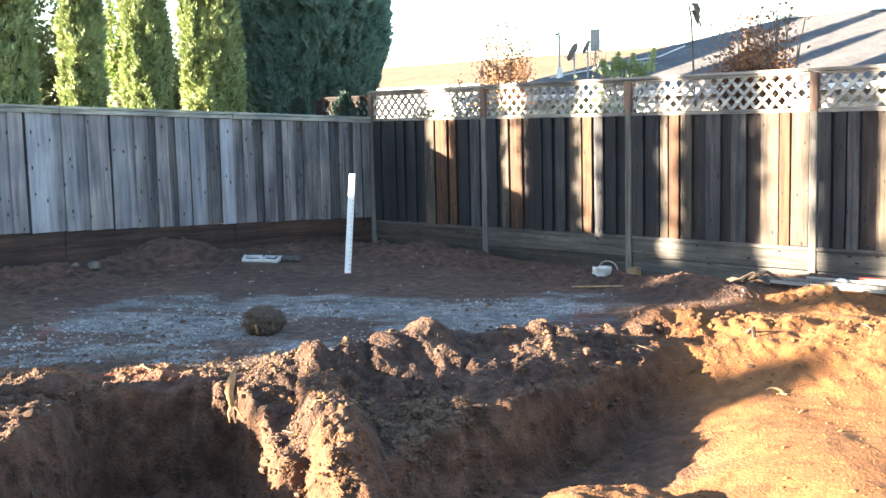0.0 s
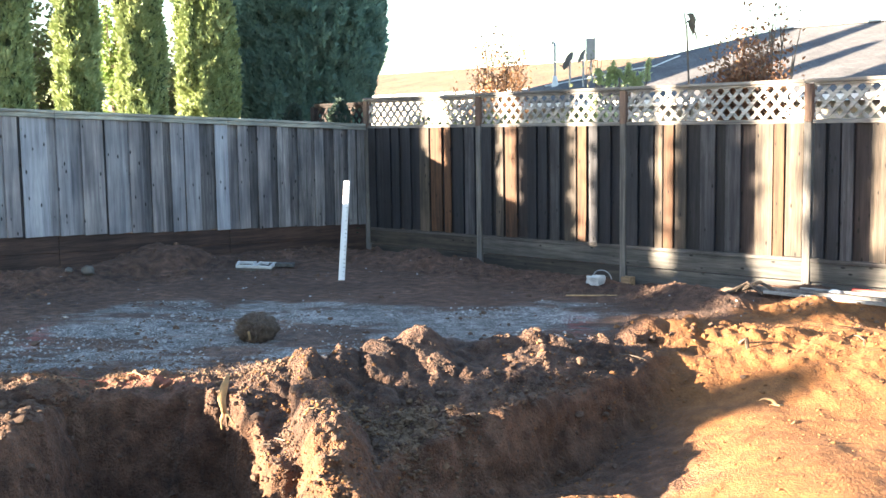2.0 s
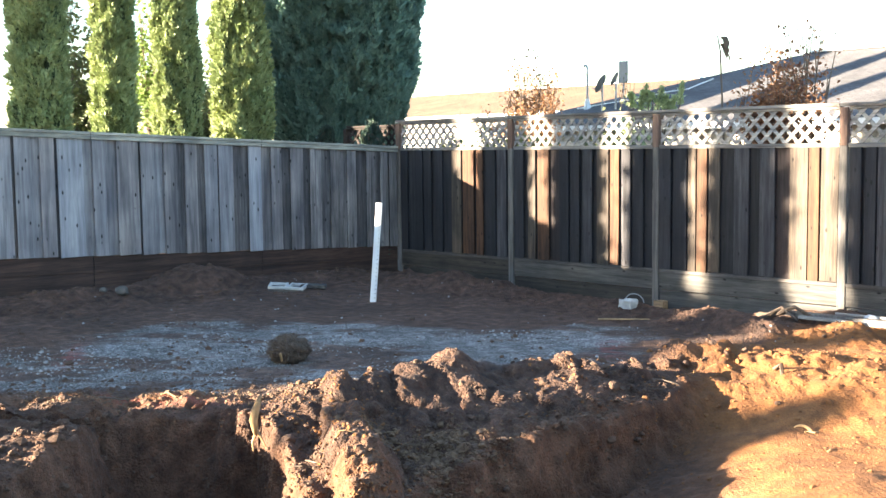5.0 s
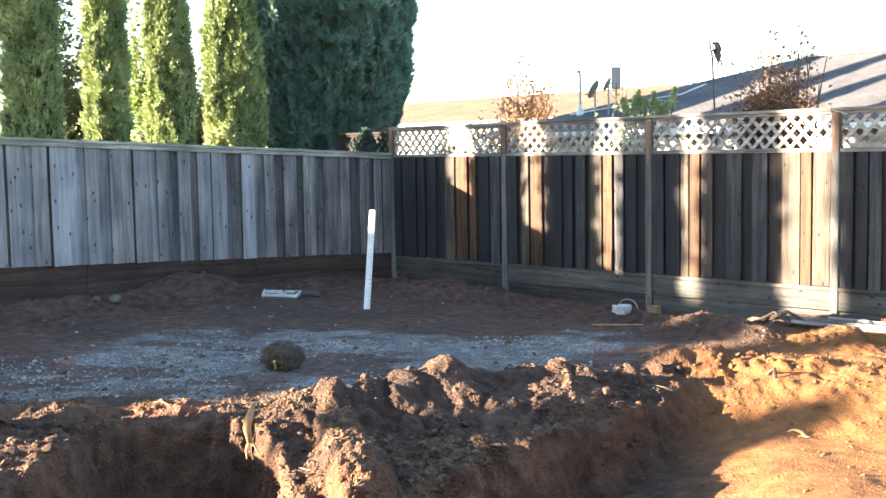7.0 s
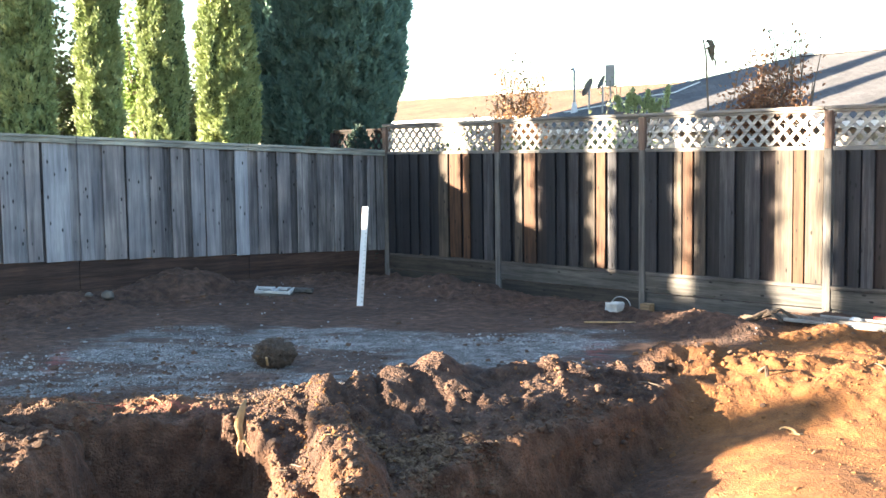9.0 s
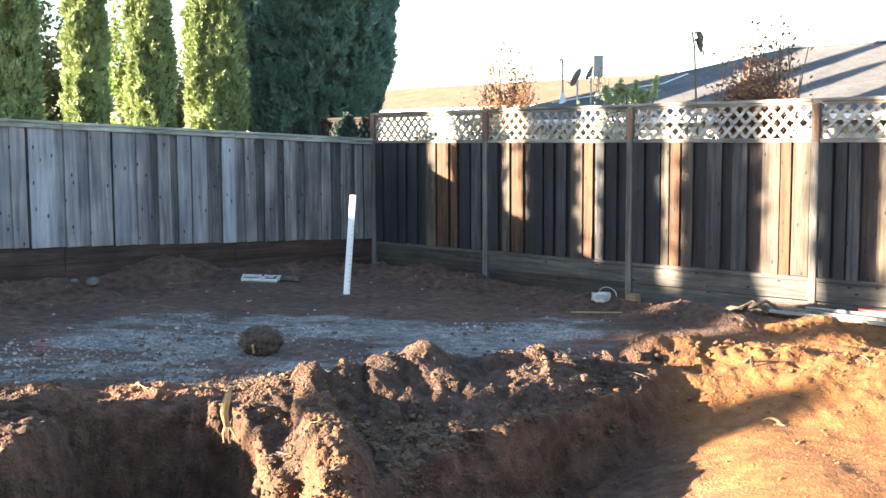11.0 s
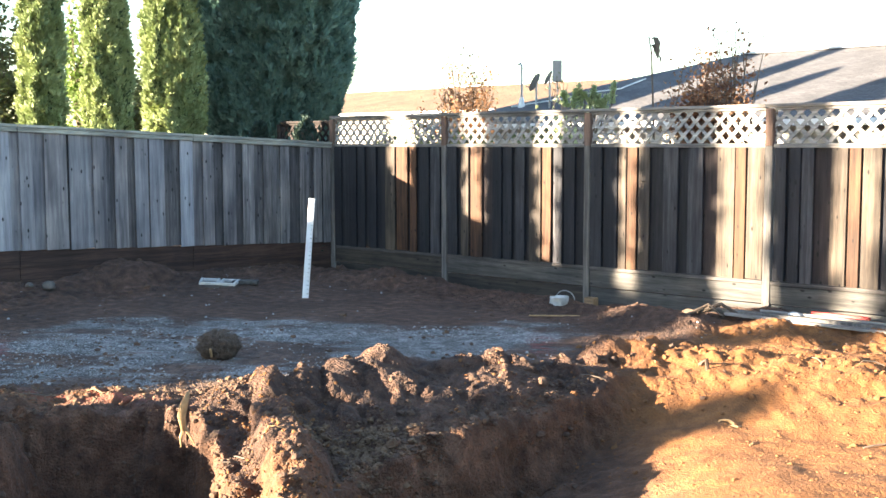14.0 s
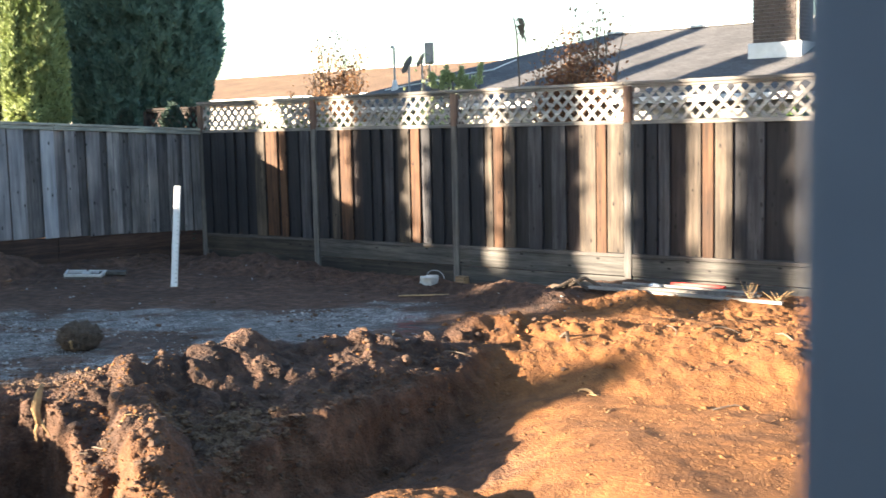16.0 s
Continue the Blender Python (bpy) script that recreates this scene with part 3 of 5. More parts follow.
# each board: from, to, tone (T and O lie in the sun strips); a small letter sets the board back behind its neighbours
RIGHT_BOARDS = (
    ((.10, .26, "D"), (.29, .37, "d"), (.44, .61, "D"), (.64, .81, "D"), (.90, 1.06, "D"), (1.08, 1.18, "d"), (1.26, 1.47, "T"), (1.51, 1.74, "O"), (1.79, 1.92, "O"), (1.99, 2.18, "D"), (2.21, 2.40, "G")),
    ((2.55, 2.73, "D"), (2.81, 2.95, "T"), (2.99, 3.20, "O"), (3.23, 3.36, "r"), (3.39, 3.55, "D"), (3.58, 3.73, "D"), (3.79, 3.95, "G"), (4.03, 4.22, "T"), (4.25, 4.39, "O"), (4.43, 4.57, "G"), (4.61, 4.77, "D"), (4.79, 4.91, "d")),
    ((5.01, 5.18, "D"), (5.22, 5.41, "D"), (5.43, 5.54, "T"), (5.555, 5.69, "O"), (5.72, 5.87, "T"), (5.88, 6.05, "k"), (6.06, 6.25, "G"), (6.26, 6.38, "k"), (6.39, 6.58, "G"), (6.60, 6.75, "r"), (6.76, 6.975, "T"), (6.99, 7.11, "O"), (7.13, 7.33, "T")),
    ((7.45, 7.58, "D"), (7.62, 7.74, "D"), (7.76, 7.89, "G"), (7.91, 8.06, "r"), (8.08, 8.25, "T"), (8.27, 8.39, "O"), (8.41, 8.60, "T"), (8.62, 8.74, "d"), (8.76, 8.94, "G"), (8.95, 9.08, "k"), (9.09, 9.24, "r"), (9.26, 9.44, "D"), (9.46, 9.62, "d"), (9.63, 9.79, "D")))
POST_X = (-1.30, 0.05, 2.49, 4.965, 7.385, 9.84, 12.29, 14.73)
FOOT = 0.0125
UPHILL = Matrix(((1, 0, 0, 0), (0, 1, 0, 0), (FOOT, 0, 1, 0), (0, 0, 0, 1)))


def fence_board(fence, cache, w, ln, mat, m):
    key = (round(w, 2), round(ln, 2), mat.name)
    if key not in cache:
        cache[key] = board_mesh("board", max(w, .03), 0.018, 0.0, ln, mat)
    share("board", cache[key], fence, m)


def random_boards(lo, hi, tones):
    out, x = [], lo
    while x < hi - 0.05:
        w = board_r.choice((0.14, 0.16, 0.185, 0.2))
        out.append((x, min(x + w, hi), board_r.choice(tones)))
        x += w + board_r.uniform(0.04, 0.11)
    return out


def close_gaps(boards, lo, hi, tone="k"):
    """Sets one board behind each gap between two front boards, in the tone given for that gap or a shade-dark default.
    """
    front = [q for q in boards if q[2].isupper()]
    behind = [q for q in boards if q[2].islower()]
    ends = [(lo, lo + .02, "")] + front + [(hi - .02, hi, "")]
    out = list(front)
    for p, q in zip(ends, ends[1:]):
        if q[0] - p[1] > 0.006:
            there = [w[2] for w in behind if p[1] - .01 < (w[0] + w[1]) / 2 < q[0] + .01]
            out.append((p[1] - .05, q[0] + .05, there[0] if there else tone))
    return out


def right_fence():
    fence = thing("wooden_fence", "tall dark weathered board fence with a lattice top", "fence")
    tones = {"D": DARK_SHADE_WOOD, "K": RECESS_SHADE_WOOD, "G": STREAK_WOOD, "T": SUN_TAN_WOOD, "O": SUN_ORANGE_WOOD, "R": RED_WOOD}
    cache = {}
    for k, (x0, x1) in enumerate(zip(POST_X, POST_X[1:])):
        # the bay past the corner, its timber coloured dark for shade
        old = k == 0
        part("post", box(x0 - 0.045, -0.045, -0.5, x0 + 0.045, 0.045, 1.76), POST_WOOD, fence)
        part("post_extension", box(x0 - 0.045, -0.05, 1.76, x0 + 0.045, 0.045, 2.15 if not old else 2.09), RED_SHADE_LATH if old else RED_POST, fence)
        a, b = x0 + 0.047, x1 - 0.047
        rail_mat = RED_SHADE_LATH if old else TOP_WOOD
        top = 2.1 if old else 2.16
        part("top_rail", box(a - (0 if old else .09), -0.05, top, b, 0.05, top + 0.036), rail_mat, fence)
        part("lattice_rail", box(a, -0.035, 1.74, b, 0.035, 1.785), rail_mat, fence)
        part("lattice_frame", box(a, -0.03, top - .03, b, 0.03, top - .002), rail_mat, fence)
        foot = 0.25
        part("bottom_rail", box(a, -0.040, foot - .042, b, 0.040, foot - .002, m=UPHILL), RAIL_WOOD, fence)
        part("kickboard", box(a, -0.030, foot - .245, b, 0.010, foot - .045, m=UPHILL), LOW_KICK if k == 1 else KICK_WOOD, fence)
        part("lower_kickboard", box(a, -0.014, -0.40, b, 0.026, foot - .258, m=UPHILL), LOW_KICK if k < 3 else KICK_WOOD, fence, "soil-stained lower kickboard")
        lat_ob = part("lattice_panel", lattice_panel(b - a, 1.787, top - .03, LATTICE_WOOD), RED_SHADE_LATH if old else LATTICE_WOOD, fence, "diagonal lattice of reddish laths, dark as in tree shade" if old else "diagonal lattice of thin tan laths")
        lat_ob.location.x = a
        boards = RIGHT_BOARDS[k - 1] if 1 <= k <= 4 else random_boards(a, b, "DDGTrO")
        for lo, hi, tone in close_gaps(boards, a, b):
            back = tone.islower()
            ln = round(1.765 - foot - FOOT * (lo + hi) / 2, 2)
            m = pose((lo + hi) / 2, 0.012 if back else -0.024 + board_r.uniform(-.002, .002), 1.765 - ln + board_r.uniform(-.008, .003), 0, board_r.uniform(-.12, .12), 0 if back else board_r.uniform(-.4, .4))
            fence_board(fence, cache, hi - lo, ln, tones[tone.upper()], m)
    return fence


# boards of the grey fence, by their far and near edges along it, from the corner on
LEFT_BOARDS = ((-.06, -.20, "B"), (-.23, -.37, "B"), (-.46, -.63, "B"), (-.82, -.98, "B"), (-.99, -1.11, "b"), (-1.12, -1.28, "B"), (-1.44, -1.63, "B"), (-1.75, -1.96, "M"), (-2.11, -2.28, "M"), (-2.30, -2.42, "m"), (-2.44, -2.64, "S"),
               (-2.88, -3.10, "G"), (-3.12, -3.31, "G"), (-3.42, -3.60, "M"), (-3.72, -3.90, "M"), (-3.91, -4.02, "g"), (-4.04, -4.22, "G"), (-4.25, -4.54, "M"), (-4.56, -4.68, "g"), (-4.69, -4.86, "G"), (-4.87, -4.97, "g"), (-4.98, -5.30, "S"), (-5.34, -5.52, "M"), (-5.53, -5.63, "g"), (-5.64, -5.82, "G"))


def left_fence():
    """Runs along y and climbs a little away from the corner."""
    fence = thing("wooden_fence", "silver-grey weathered board fence with a flat cap", "fence")
    tones = {"K": GAP_SHADE_WOOD, "G": GREY_WOOD, "B": GREY_CORNER, "M": MOTTLED_WOOD, "S": SILVER_WOOD}
    cache = {}
    low, high = -0.040, -0.046
    boards = list(LEFT_BOARDS) + [(-a, -b, t) for a, b, t in random_boards(5.86, 13.4, "GGMMSg")]
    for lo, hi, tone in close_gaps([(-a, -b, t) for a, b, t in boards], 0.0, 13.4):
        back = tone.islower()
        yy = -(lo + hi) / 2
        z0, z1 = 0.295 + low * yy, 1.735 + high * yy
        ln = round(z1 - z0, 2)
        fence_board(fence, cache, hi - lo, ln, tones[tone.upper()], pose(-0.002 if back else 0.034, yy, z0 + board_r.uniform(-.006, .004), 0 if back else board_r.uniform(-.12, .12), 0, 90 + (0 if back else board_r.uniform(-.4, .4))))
    shear = Matrix(((1, 0, 0, 0), (0, 1, 0, 0), (0, high, 1, 0), (0, 0, 0, 1)))
    shear_low = Matrix(((1, 0, 0, 0), (0, 1, 0, 0), (0, low, 1, 0), (0, 0, 0, 1)))
    for k in range(6):
        y0, y1 = -k * BAY - 0.002, -(k + 1) * BAY + 0.002
        part("cap", box(-0.07, y1, 1.772, 0.075, y0, 1.808, m=shear), CAP_WOOD, fence, "flat cap greened by moss")
        part("top_rail", box(-0.06, y1, 1.69, -0.024, y0, 1.77, m=shear), CAP_WOOD, fence)
        part("trim_board", box(0.046, y1, 1.715, 0.064, y0, 1.77, m=shear), CAP_WOOD, fence)
        for j, (za, zb) in enumerate(((-0.42, -0.139), (-0.14, 0.082), (0.081, 0.294))):
            part("retaining_board", box(-0.03, y1, za, 0.012 - 0.006 * (j % 2), y0, zb, m=shear_low), RETAIN_WOOD, fence, "reddish-brown retaining board")
        part("post", box(-0.14, y1 - 0.045, -0.5, -0.065, y1 + 0.045, 1.75, m=shear), POST_WOOD, fence)
    return fence


right_fence()
left_fence()


# ---- trees and shrubs ----
def tufts(points, out, count_seed, length, width, up=0.9, blades=3):
    """Pointed sprays of foliage that grow at the points, outward and up."""
    r = np.random.default_rng(count_seed)
    n = len(points)
    way = out * 0.45 + np.array([0, 0, up]) + r.normal(0, 0.33, (n, 3))
    way /= np.linalg.norm(way, axis=1)[:, None]
    ln = length * r.uniform(0.6, 1.4, n)[:, None]
    verts, faces = [], []
    for k in range(blades):
        side = np.cross(way, r.normal(0, 1, (n, 3)))
        side /= np.linalg.norm(side, axis=1)[:, None]
        wd = width * r.uniform(0.7, 1.3, n)[:, None]
        lean = way + r.normal(0, 0.28, (n, 3))
        verts.append(np.stack([points, points + lean * ln * .45 + side * wd, points + lean * ln, points + lean * ln * .45 - side * wd], 1))
    v = np.stack(verts, 1).reshape(-1, 3)
    f = np.arange(len(v)).reshape(-1, 4)
    return v, f


def cypress(x, y, radius, height, seed, count, mat, label, bulge=0.0, length=0.10, foot=0.25, lean=0.0, flare=False):
    tree = thing("cypress_tree", label, "tree", "row of cypresses behind the fence")
    r = np.random.default_rng(seed)
    tree.location = (x, y, 0)
    base = ground_at(x, y) - 0.05

    clump_size = 0.17 + 0.09 * min(1, radius)

    def shape(z, a):
        q = np.clip((z - foot) / (height - foot), 0, 1)
        body = np.minimum(1, 0.62 + q * 4.5) * np.sqrt(np.clip(1 - q ** 3.0, 0, 1)) * (1 + bulge * np.sin(q * 3.1))
        if flare:
            body = body * np.clip(0.60 + 1.0 * (q - 0.22), 0.5, 1.0)
        lobe = 1 + 0.08 * np.sin(3 * a + 1.4 * z + seed) + 0.07 * np.sin(6 * a - 2.1 * z + seed * 2)
        clumps = 0.5 - np.abs(fbm(a * radius, z * 0.55, clump_size, 2, seed + 200, 0.6)) * 1.25
        return radius * body * lobe * 0.95 + clump_size * (1.0 if flare else 0.75) * clumps * np.minimum(1, body * 2)
    # solid heart
    na, nz = int(radius * 120) + 20, int((height - foot) * 17)
    zs = np.linspace(foot, height, nz)
    ang = np.linspace(0, math.tau, na, endpoint=False)
    Z, A = np.meshgrid(zs, ang, indexing="ij")
    R = shape(Z, A) - 0.03
    v = np.stack([np.cos(A) * R, np.sin(A) * R, Z], -1).reshape(-1, 3)
    i = np.arange(na * nz).reshape(nz, na)
    f = np.stack([i[:-1], np.roll(i[:-1], -1, 1), np.roll(i[1:], -1, 1), i[1:]], -1).reshape(-1, 4).tolist()
    f += [i[0][::-1].tolist(), i[-1].tolist()]
    part_raw("crown_heart", v, f, {CYPRESS_SHADE: CORE_SHADE, CORNER_SHADE_LEAF: BARK}.get(mat, CORE), tree, "inner foliage", smooth=True)
    z = foot + (height - foot) * r.uniform(0, 1, count) ** 1.15
    a = r.uniform(0, math.tau, count)
    rr = shape(z, a) - r.uniform(0.0, 0.06, count)
    out = np.stack([np.cos(a), np.sin(a), 0 * a], 1)
    v, f = tufts(np.stack([np.cos(a) * rr, np.sin(a) * rr, z - length * 0.5], 1), out, seed + 9, length, length * 0.22)
    part_raw("crown", v, f, mat, tree)
    part("trunk", tube([(0, 0, base), (0, 0, foot + 0.6), (lean, 0, height * 0.7)], [radius * .22 + .03, radius * .18 + .03, 0.03]), BARK, tree)
    return tree


LIT = "slim column cypress with sunlit yellow-green foliage"
cypress(-1.93, -4.71, 0.36, 6.4, 11, 38000, CYPRESS, LIT, length=0.07)
cypress(-3.06, -3.13, 0.31, 5.9, 12, 34000, CYPRESS, LIT, length=0.08)
cypress(-3.81, -1.68, 0.36, 6.6, 13, 38000, CYPRESS, LIT, length=0.07)
cypress(-4.74, 0.10, 0.52, 6.0, 14, 46000, CYPRESS, LIT, length=0.08)
cypress(-5.28, 2.62, 1.86, 7.2, 15, 130000, CYPRESS_SHADE, "broad cypress over the fence corner, blue-green as in shade", bulge=0.05, length=0.11, foot=0.5, flare=True)
# Separate low trees for the broad cypress's lower foliage, shade in the leaf colour.
cypress(-0.24, -0.28, 0.22, 2.16, 16, 6000, CORNER_SHADE_LEAF, "low cypress behind the fence corner, leaves dark as in shade", length=0.06, foot=0.15)
cypress(-1.52, -0.25, 0.22, 2.12, 17, 6000, CORNER_SHADE_LEAF, "low cypress behind the fence corner, leaves dark as in shade", length=0.06, foot=0.15)
# Row trees out of view; the first is added to shade fence and chimney.
for k, (cx, cy, cr, ch) in enumerate(((-4.2, -10.1, 0.40, 10.0), (-2.2, -9.1, 0.41, 12.0), (-2.2, -11.82, 0.37, 12.0), (-2.2, -14.4, 0.36, 12.0), (-2.2, -16.85, 0.43, 12.5), (-2.2, -19.95, 0.27, 12.5), (-2.2, -22.3, 0.22, 12.5))):
    cypress(cx, cy, cr, ch, 30 + k, 3500, CYPRESS, "slim column cypress in a row along the fence", length=0.17)


# Unseen tree; only its leafed tip is wanted, for the shadow on the bank.
cypress(-2.2, -25.7, 0.16, 4.80, 37, 2500, CYPRESS, "unseen slim cypress leafed only at the tip that shades the bank", length=0.12, foot=4.2)


def hedge(x, y0, y1, top0, top1, seed):
    """A clipped hedge, unseen and added to shade the pad, that climbs along its length, leafed all over."""
    h = thing("hedge", "unseen tall green hedge added to shade the pad", "hedge")
    r = np.random.default_rng(seed)
    shear = Matrix(((1, 0, 0, 0), (0, 1, 0, 0), (0, (top1 - top0) / (y1 - y0), 1, top0 - (top1 - top0) / (y1 - y0) * y0), (0, 0, 0, 1)))
    part("hedge_heart", box(x - .3, min(y0, y1), -4.2, x + .3, max(y0, y1), 0, bevel=.08, m=shear), CORE, h)
    n = 9000
    y = r.uniform(min(y0, y1), max(y0, y1), n)
    t = top0 + (top1 - top0) * (y - y0) / (y1 - y0)
    side = r.integers(0, 3, n)
    px = np.where(side == 0, x - .32, np.where(side == 1, x + .32, x + r.uniform(-.3, .3, n)))
    pz = np.where(side == 2, t, t - r.uniform(0, 1, n) * 3.4)
    out = np.stack([np.sign(px - x) * (side < 2), 0 * y, 1.0 * (side == 2)], 1)
    v, f = tufts(np.stack([px, y, pz], 1), out, seed, 0.16, 0.035, up=0.5)
    part_raw("hedge_foliage", v, f, CYPRESS, h)


# Out of view, added to keep low sun off the pad.
hedge(-2.3, -15.8, -22.8, 3.3, 3.95, 5)
# Out of view on the sun's line, only to shade the broad corner tree.
cypress(-9.9, -5.85, 1.5, 9.5, 41, 16000, CYPRESS, "unseen broad green cypress added to shade the corner tree", length=0.18)


def shrub(name, label, x, y, z0, height, spread, twigs, leaves, leaf_mat, seed, size=0.05, twig_r=0.012, upright=0.5, low=0.25):
    """Branching stems from one foot, with loose leaves along them."""
    plant = thing(name, label, "shrub")
    plant.location = (x, y, z0)
    r = random.Random(seed)
    bm = bmesh.new()
    ends = []
    for k in range(twigs):
        a = r.uniform(0, math.tau)
        w = r.uniform(0.2, 1.0) * spread
        tip = Vector((math.cos(a) * w, math.sin(a) * w, height * (1 - (1 - upright) * w / spread) * r.uniform(0.65, 1.0)))
        mid = Vector((tip.x * 0.35, tip.y * 0.35, tip.z * 0.55)) + Vector((r.uniform(-.06, .06), r.uniform(-.06, .06), 0))
        add_tube(bm, [(r.uniform(-.03, .03), r.uniform(-.03, .03), 0), mid, tip], [twig_r, twig_r * .7, twig_r * .3], 5)
        ends.append((mid, tip))
        for j in range(2):
            q = mid.lerp(tip, r.uniform(0.1, 0.8))
            t2 = q + Vector((r.uniform(-.5, .5) * spread, r.uniform(-.5, .5) * spread, r.uniform(0.1, 0.35) * height * .6))
            add_tube(bm, [q, t2], [twig_r * .5, twig_r * .25], 4)
            ends.append((q, t2))
    part("branchwork", bm, TWIG, plant)
    v, f = [], []
    for k in range(leaves):
        a, b = r.choice(ends)
        p = a.lerp(b, r.uniform(low, 1.05)) + Vector((r.gauss(0, .08), r.gauss(0, .08), r.gauss(0, .06)))
        w = Vector((r.gauss(0, 1), r.gauss(0, 1), r.gauss(0, .7))).normalized()
        s = w.orthogonal().normalized()
        s = (Matrix.Rotation(r.uniform(0, 6.3), 3, w) @ s)
        ln = size * r.uniform(0.7, 1.5)
        nrm = w.cross(s)
        i = len(v)
        v += [p, p + w * ln * .5 + s * ln * .32, p + w * ln + nrm * ln * .2, p + w * ln * .5 - s * ln * .32]
        f.append((i, i + 1, i + 2, i + 3))
    part_raw("foliage", [tuple(q) for q in v], f, leaf_mat, plant)
    return plant


shrub("shrub", "dry shrub with rusty brown leaves behind the fence", 0.25, 2.6, 0.0, 3.5, 0.62, 46, 4200, TAN_LEAF, 3, 0.05, twig_r=0.016, low=0.35, upright=0.75)
shrub("shrub", "dry shrub with rusty red leaves behind the fence", 4.85, 2.6, 0.0, 3.25, 0.62, 50, 6000, RUST_LEAF, 4, 0.052, low=0.35, upright=0.75)
shrub("shrub", "tall sparse shoots with a few leaves", 5.1, 3.0, 0.0, 3.85, 0.35, 9, 300, RUST_LEAF, 5, 0.06, twig_r=0.02, upright=0.9)
shrub("shrub", "bright green leafy shrub tips over the lattice", 2.95, 2.2, 0.0, 2.60, 0.5, 22, 420, SPRAY_LEAF, 6, 0.085, upright=0.8, low=0.6)
shrub("shrub", "thin pale green shoots over the lattice", 1.85, 3.2, 0.0, 3.25, 0.35, 10, 160, OLIVE_LEAF, 8, 0.06, upright=0.9)
shrub("shrub", "leafy green shrub beside the chimney", 8.8, 2.0, 0.0, 2.95, 0.8, 26, 2200, GREEN_LEAF, 7, 0.09, low=0.1)
for bx, seed in ((0.55, 21), (1.75, 22), (3.3, 23)):
    shrub("shrub", "low dull green shrub seen through the lattice", bx, 0.95, 0.0, 2.02, 0.75, 26, 2600, OLIVE_LEAF, seed, 0.07, low=0.45, upright=0.9)
shrub("shrub", "loose olive shrub beyond the cypresses", -7.4, -1.9, 0.0, 5.4, 1.3, 34, 4200, OLIVE_LEAF, 9, 0.10, low=0.1)
shrub("shrub", "loose olive shrub beyond the cypresses", -8.2, 1.3, 0.0, 5.0, 1.2, 30, 3600, OLIVE_LEAF, 10, 0.10, low=0.1)
shrub("shrub", "leafy green shrub between two cypresses", -4.6, -1.75, 0.0, 4.6, 0.4, 22, 1700, GREEN_LEAF, 17, 0.09, low=0.1, upright=0.8)


def plume_shrub():
    """Upright stems that end in dense pale plumes of small leaves."""
    plant = thing("shrub", "upright pale yellow-green plumes over the lattice", "shrub")
    r = np.random.default_rng(31)
    for off, lo, hi, lean in ((-.25, 2.28, 2.55, .02), (-.15, 2.3, 2.62, -.03), (-.03, 2.26, 2.60, .08), (.08, 2.28, 2.48, .03), (.17, 2.27, 2.46, .05), (.30, 2.34, 2.66, .03), (.21, 2.25, 2.40, -.06), (-.36, 2.3, 2.52, -.05), (-.09, 2.4, 2.5, -.02)):
        a = Vector((3.2 + off * ACROSS[0], 2.23 + off * ACROSS[1], lo))
        b = a + Vector((lean * ACROSS[0], lean * ACROSS[1], hi - lo))
        part("stem", tube([(3.1, 2.25, 0.0), (3.13 + off * .3, 2.24 + off * .3, lo - .5), a, b], [.018, .014, .009, .004], 6), TWIG, plant)
        q = r.uniform(0, 1, 170)
        ang = r.uniform(0, math.tau, 170)
        out = np.stack([np.cos(ang), np.sin(ang), 0 * ang], 1)
        wide = 0.030 * (1 - q * .6) * r.uniform(.4, 1.2, 170)
        pts = np.array(a)[None] + q[:, None] * np.array(b - a)[None] + out * wide[:, None]
        v, f = tufts(pts, out, int(100 + off * 100 + 60), 0.04, 0.011, up=0.7, blades=2)
        part_raw("plume", v, f, SPRAY_LEAF, plant)


plume_shrub()


def stalk(x, y, top, seed):
    plant = thing("dried_stalk", "tall dried stalk with drooping withered leaves", "plant")
    plant.location = (x, y, 0)
    r = random.Random(seed)
    part("stem", tube([(0.1, 0, 0), (0.06, 0, top * .6), (0, 0, top * .93), (-0.05, 0, top)], [.02, .016, .012, .01], 6), TWIG, plant)
    for k in range(4):
        bm = bmesh.new()
        a = r.uniform(0, 6.3)
        z = top - 0.05 - 0.1 * k
        pts = [Vector((math.cos(a) * q, math.sin(a) * q, z + h)) for q, h in ((0, 0), (.08, .03), (.13, -.06), (.15, -.18))]
        w = Vector((-math.sin(a), math.cos(a), 0))
        rows = [(bm.verts.new(p + w * s), bm.verts.new(p - w * s)) for p, s in zip(pts, (.01, .05, .06, .01))]
        for p, q in zip(rows, rows[1:]):
            bm.faces.new((p[0], p[1], q[1], q[0]))
        bmesh.ops.solidify(bm, geom=bm.faces[:], thickness=0.004)
        part("withered_leaf", bm, WITHERED, plant)


stalk(3.76, 2.9, 3.32, 2)


# ---- the house behind the fence ----
def slab_roof(name, corners, thick, mat, parent, label=""):
    bm = bmesh.new()
    top = [bm.verts.new(c) for c in corners]
    low = [bm.verts.new((c[0], c[1], c[2] - thick)) for c in corners]
    bm.faces.new(top)
    bm.faces.new(low[::-1])
    n = len(top)
    for k in range(n):
        bm.faces.new((top[k], low[k], low[(k + 1) % n], top[(k + 1) % n]))
    bmesh.ops.recalc_face_normals(bm, faces=bm.faces[:])
    return part(name, bm, mat, parent, label)


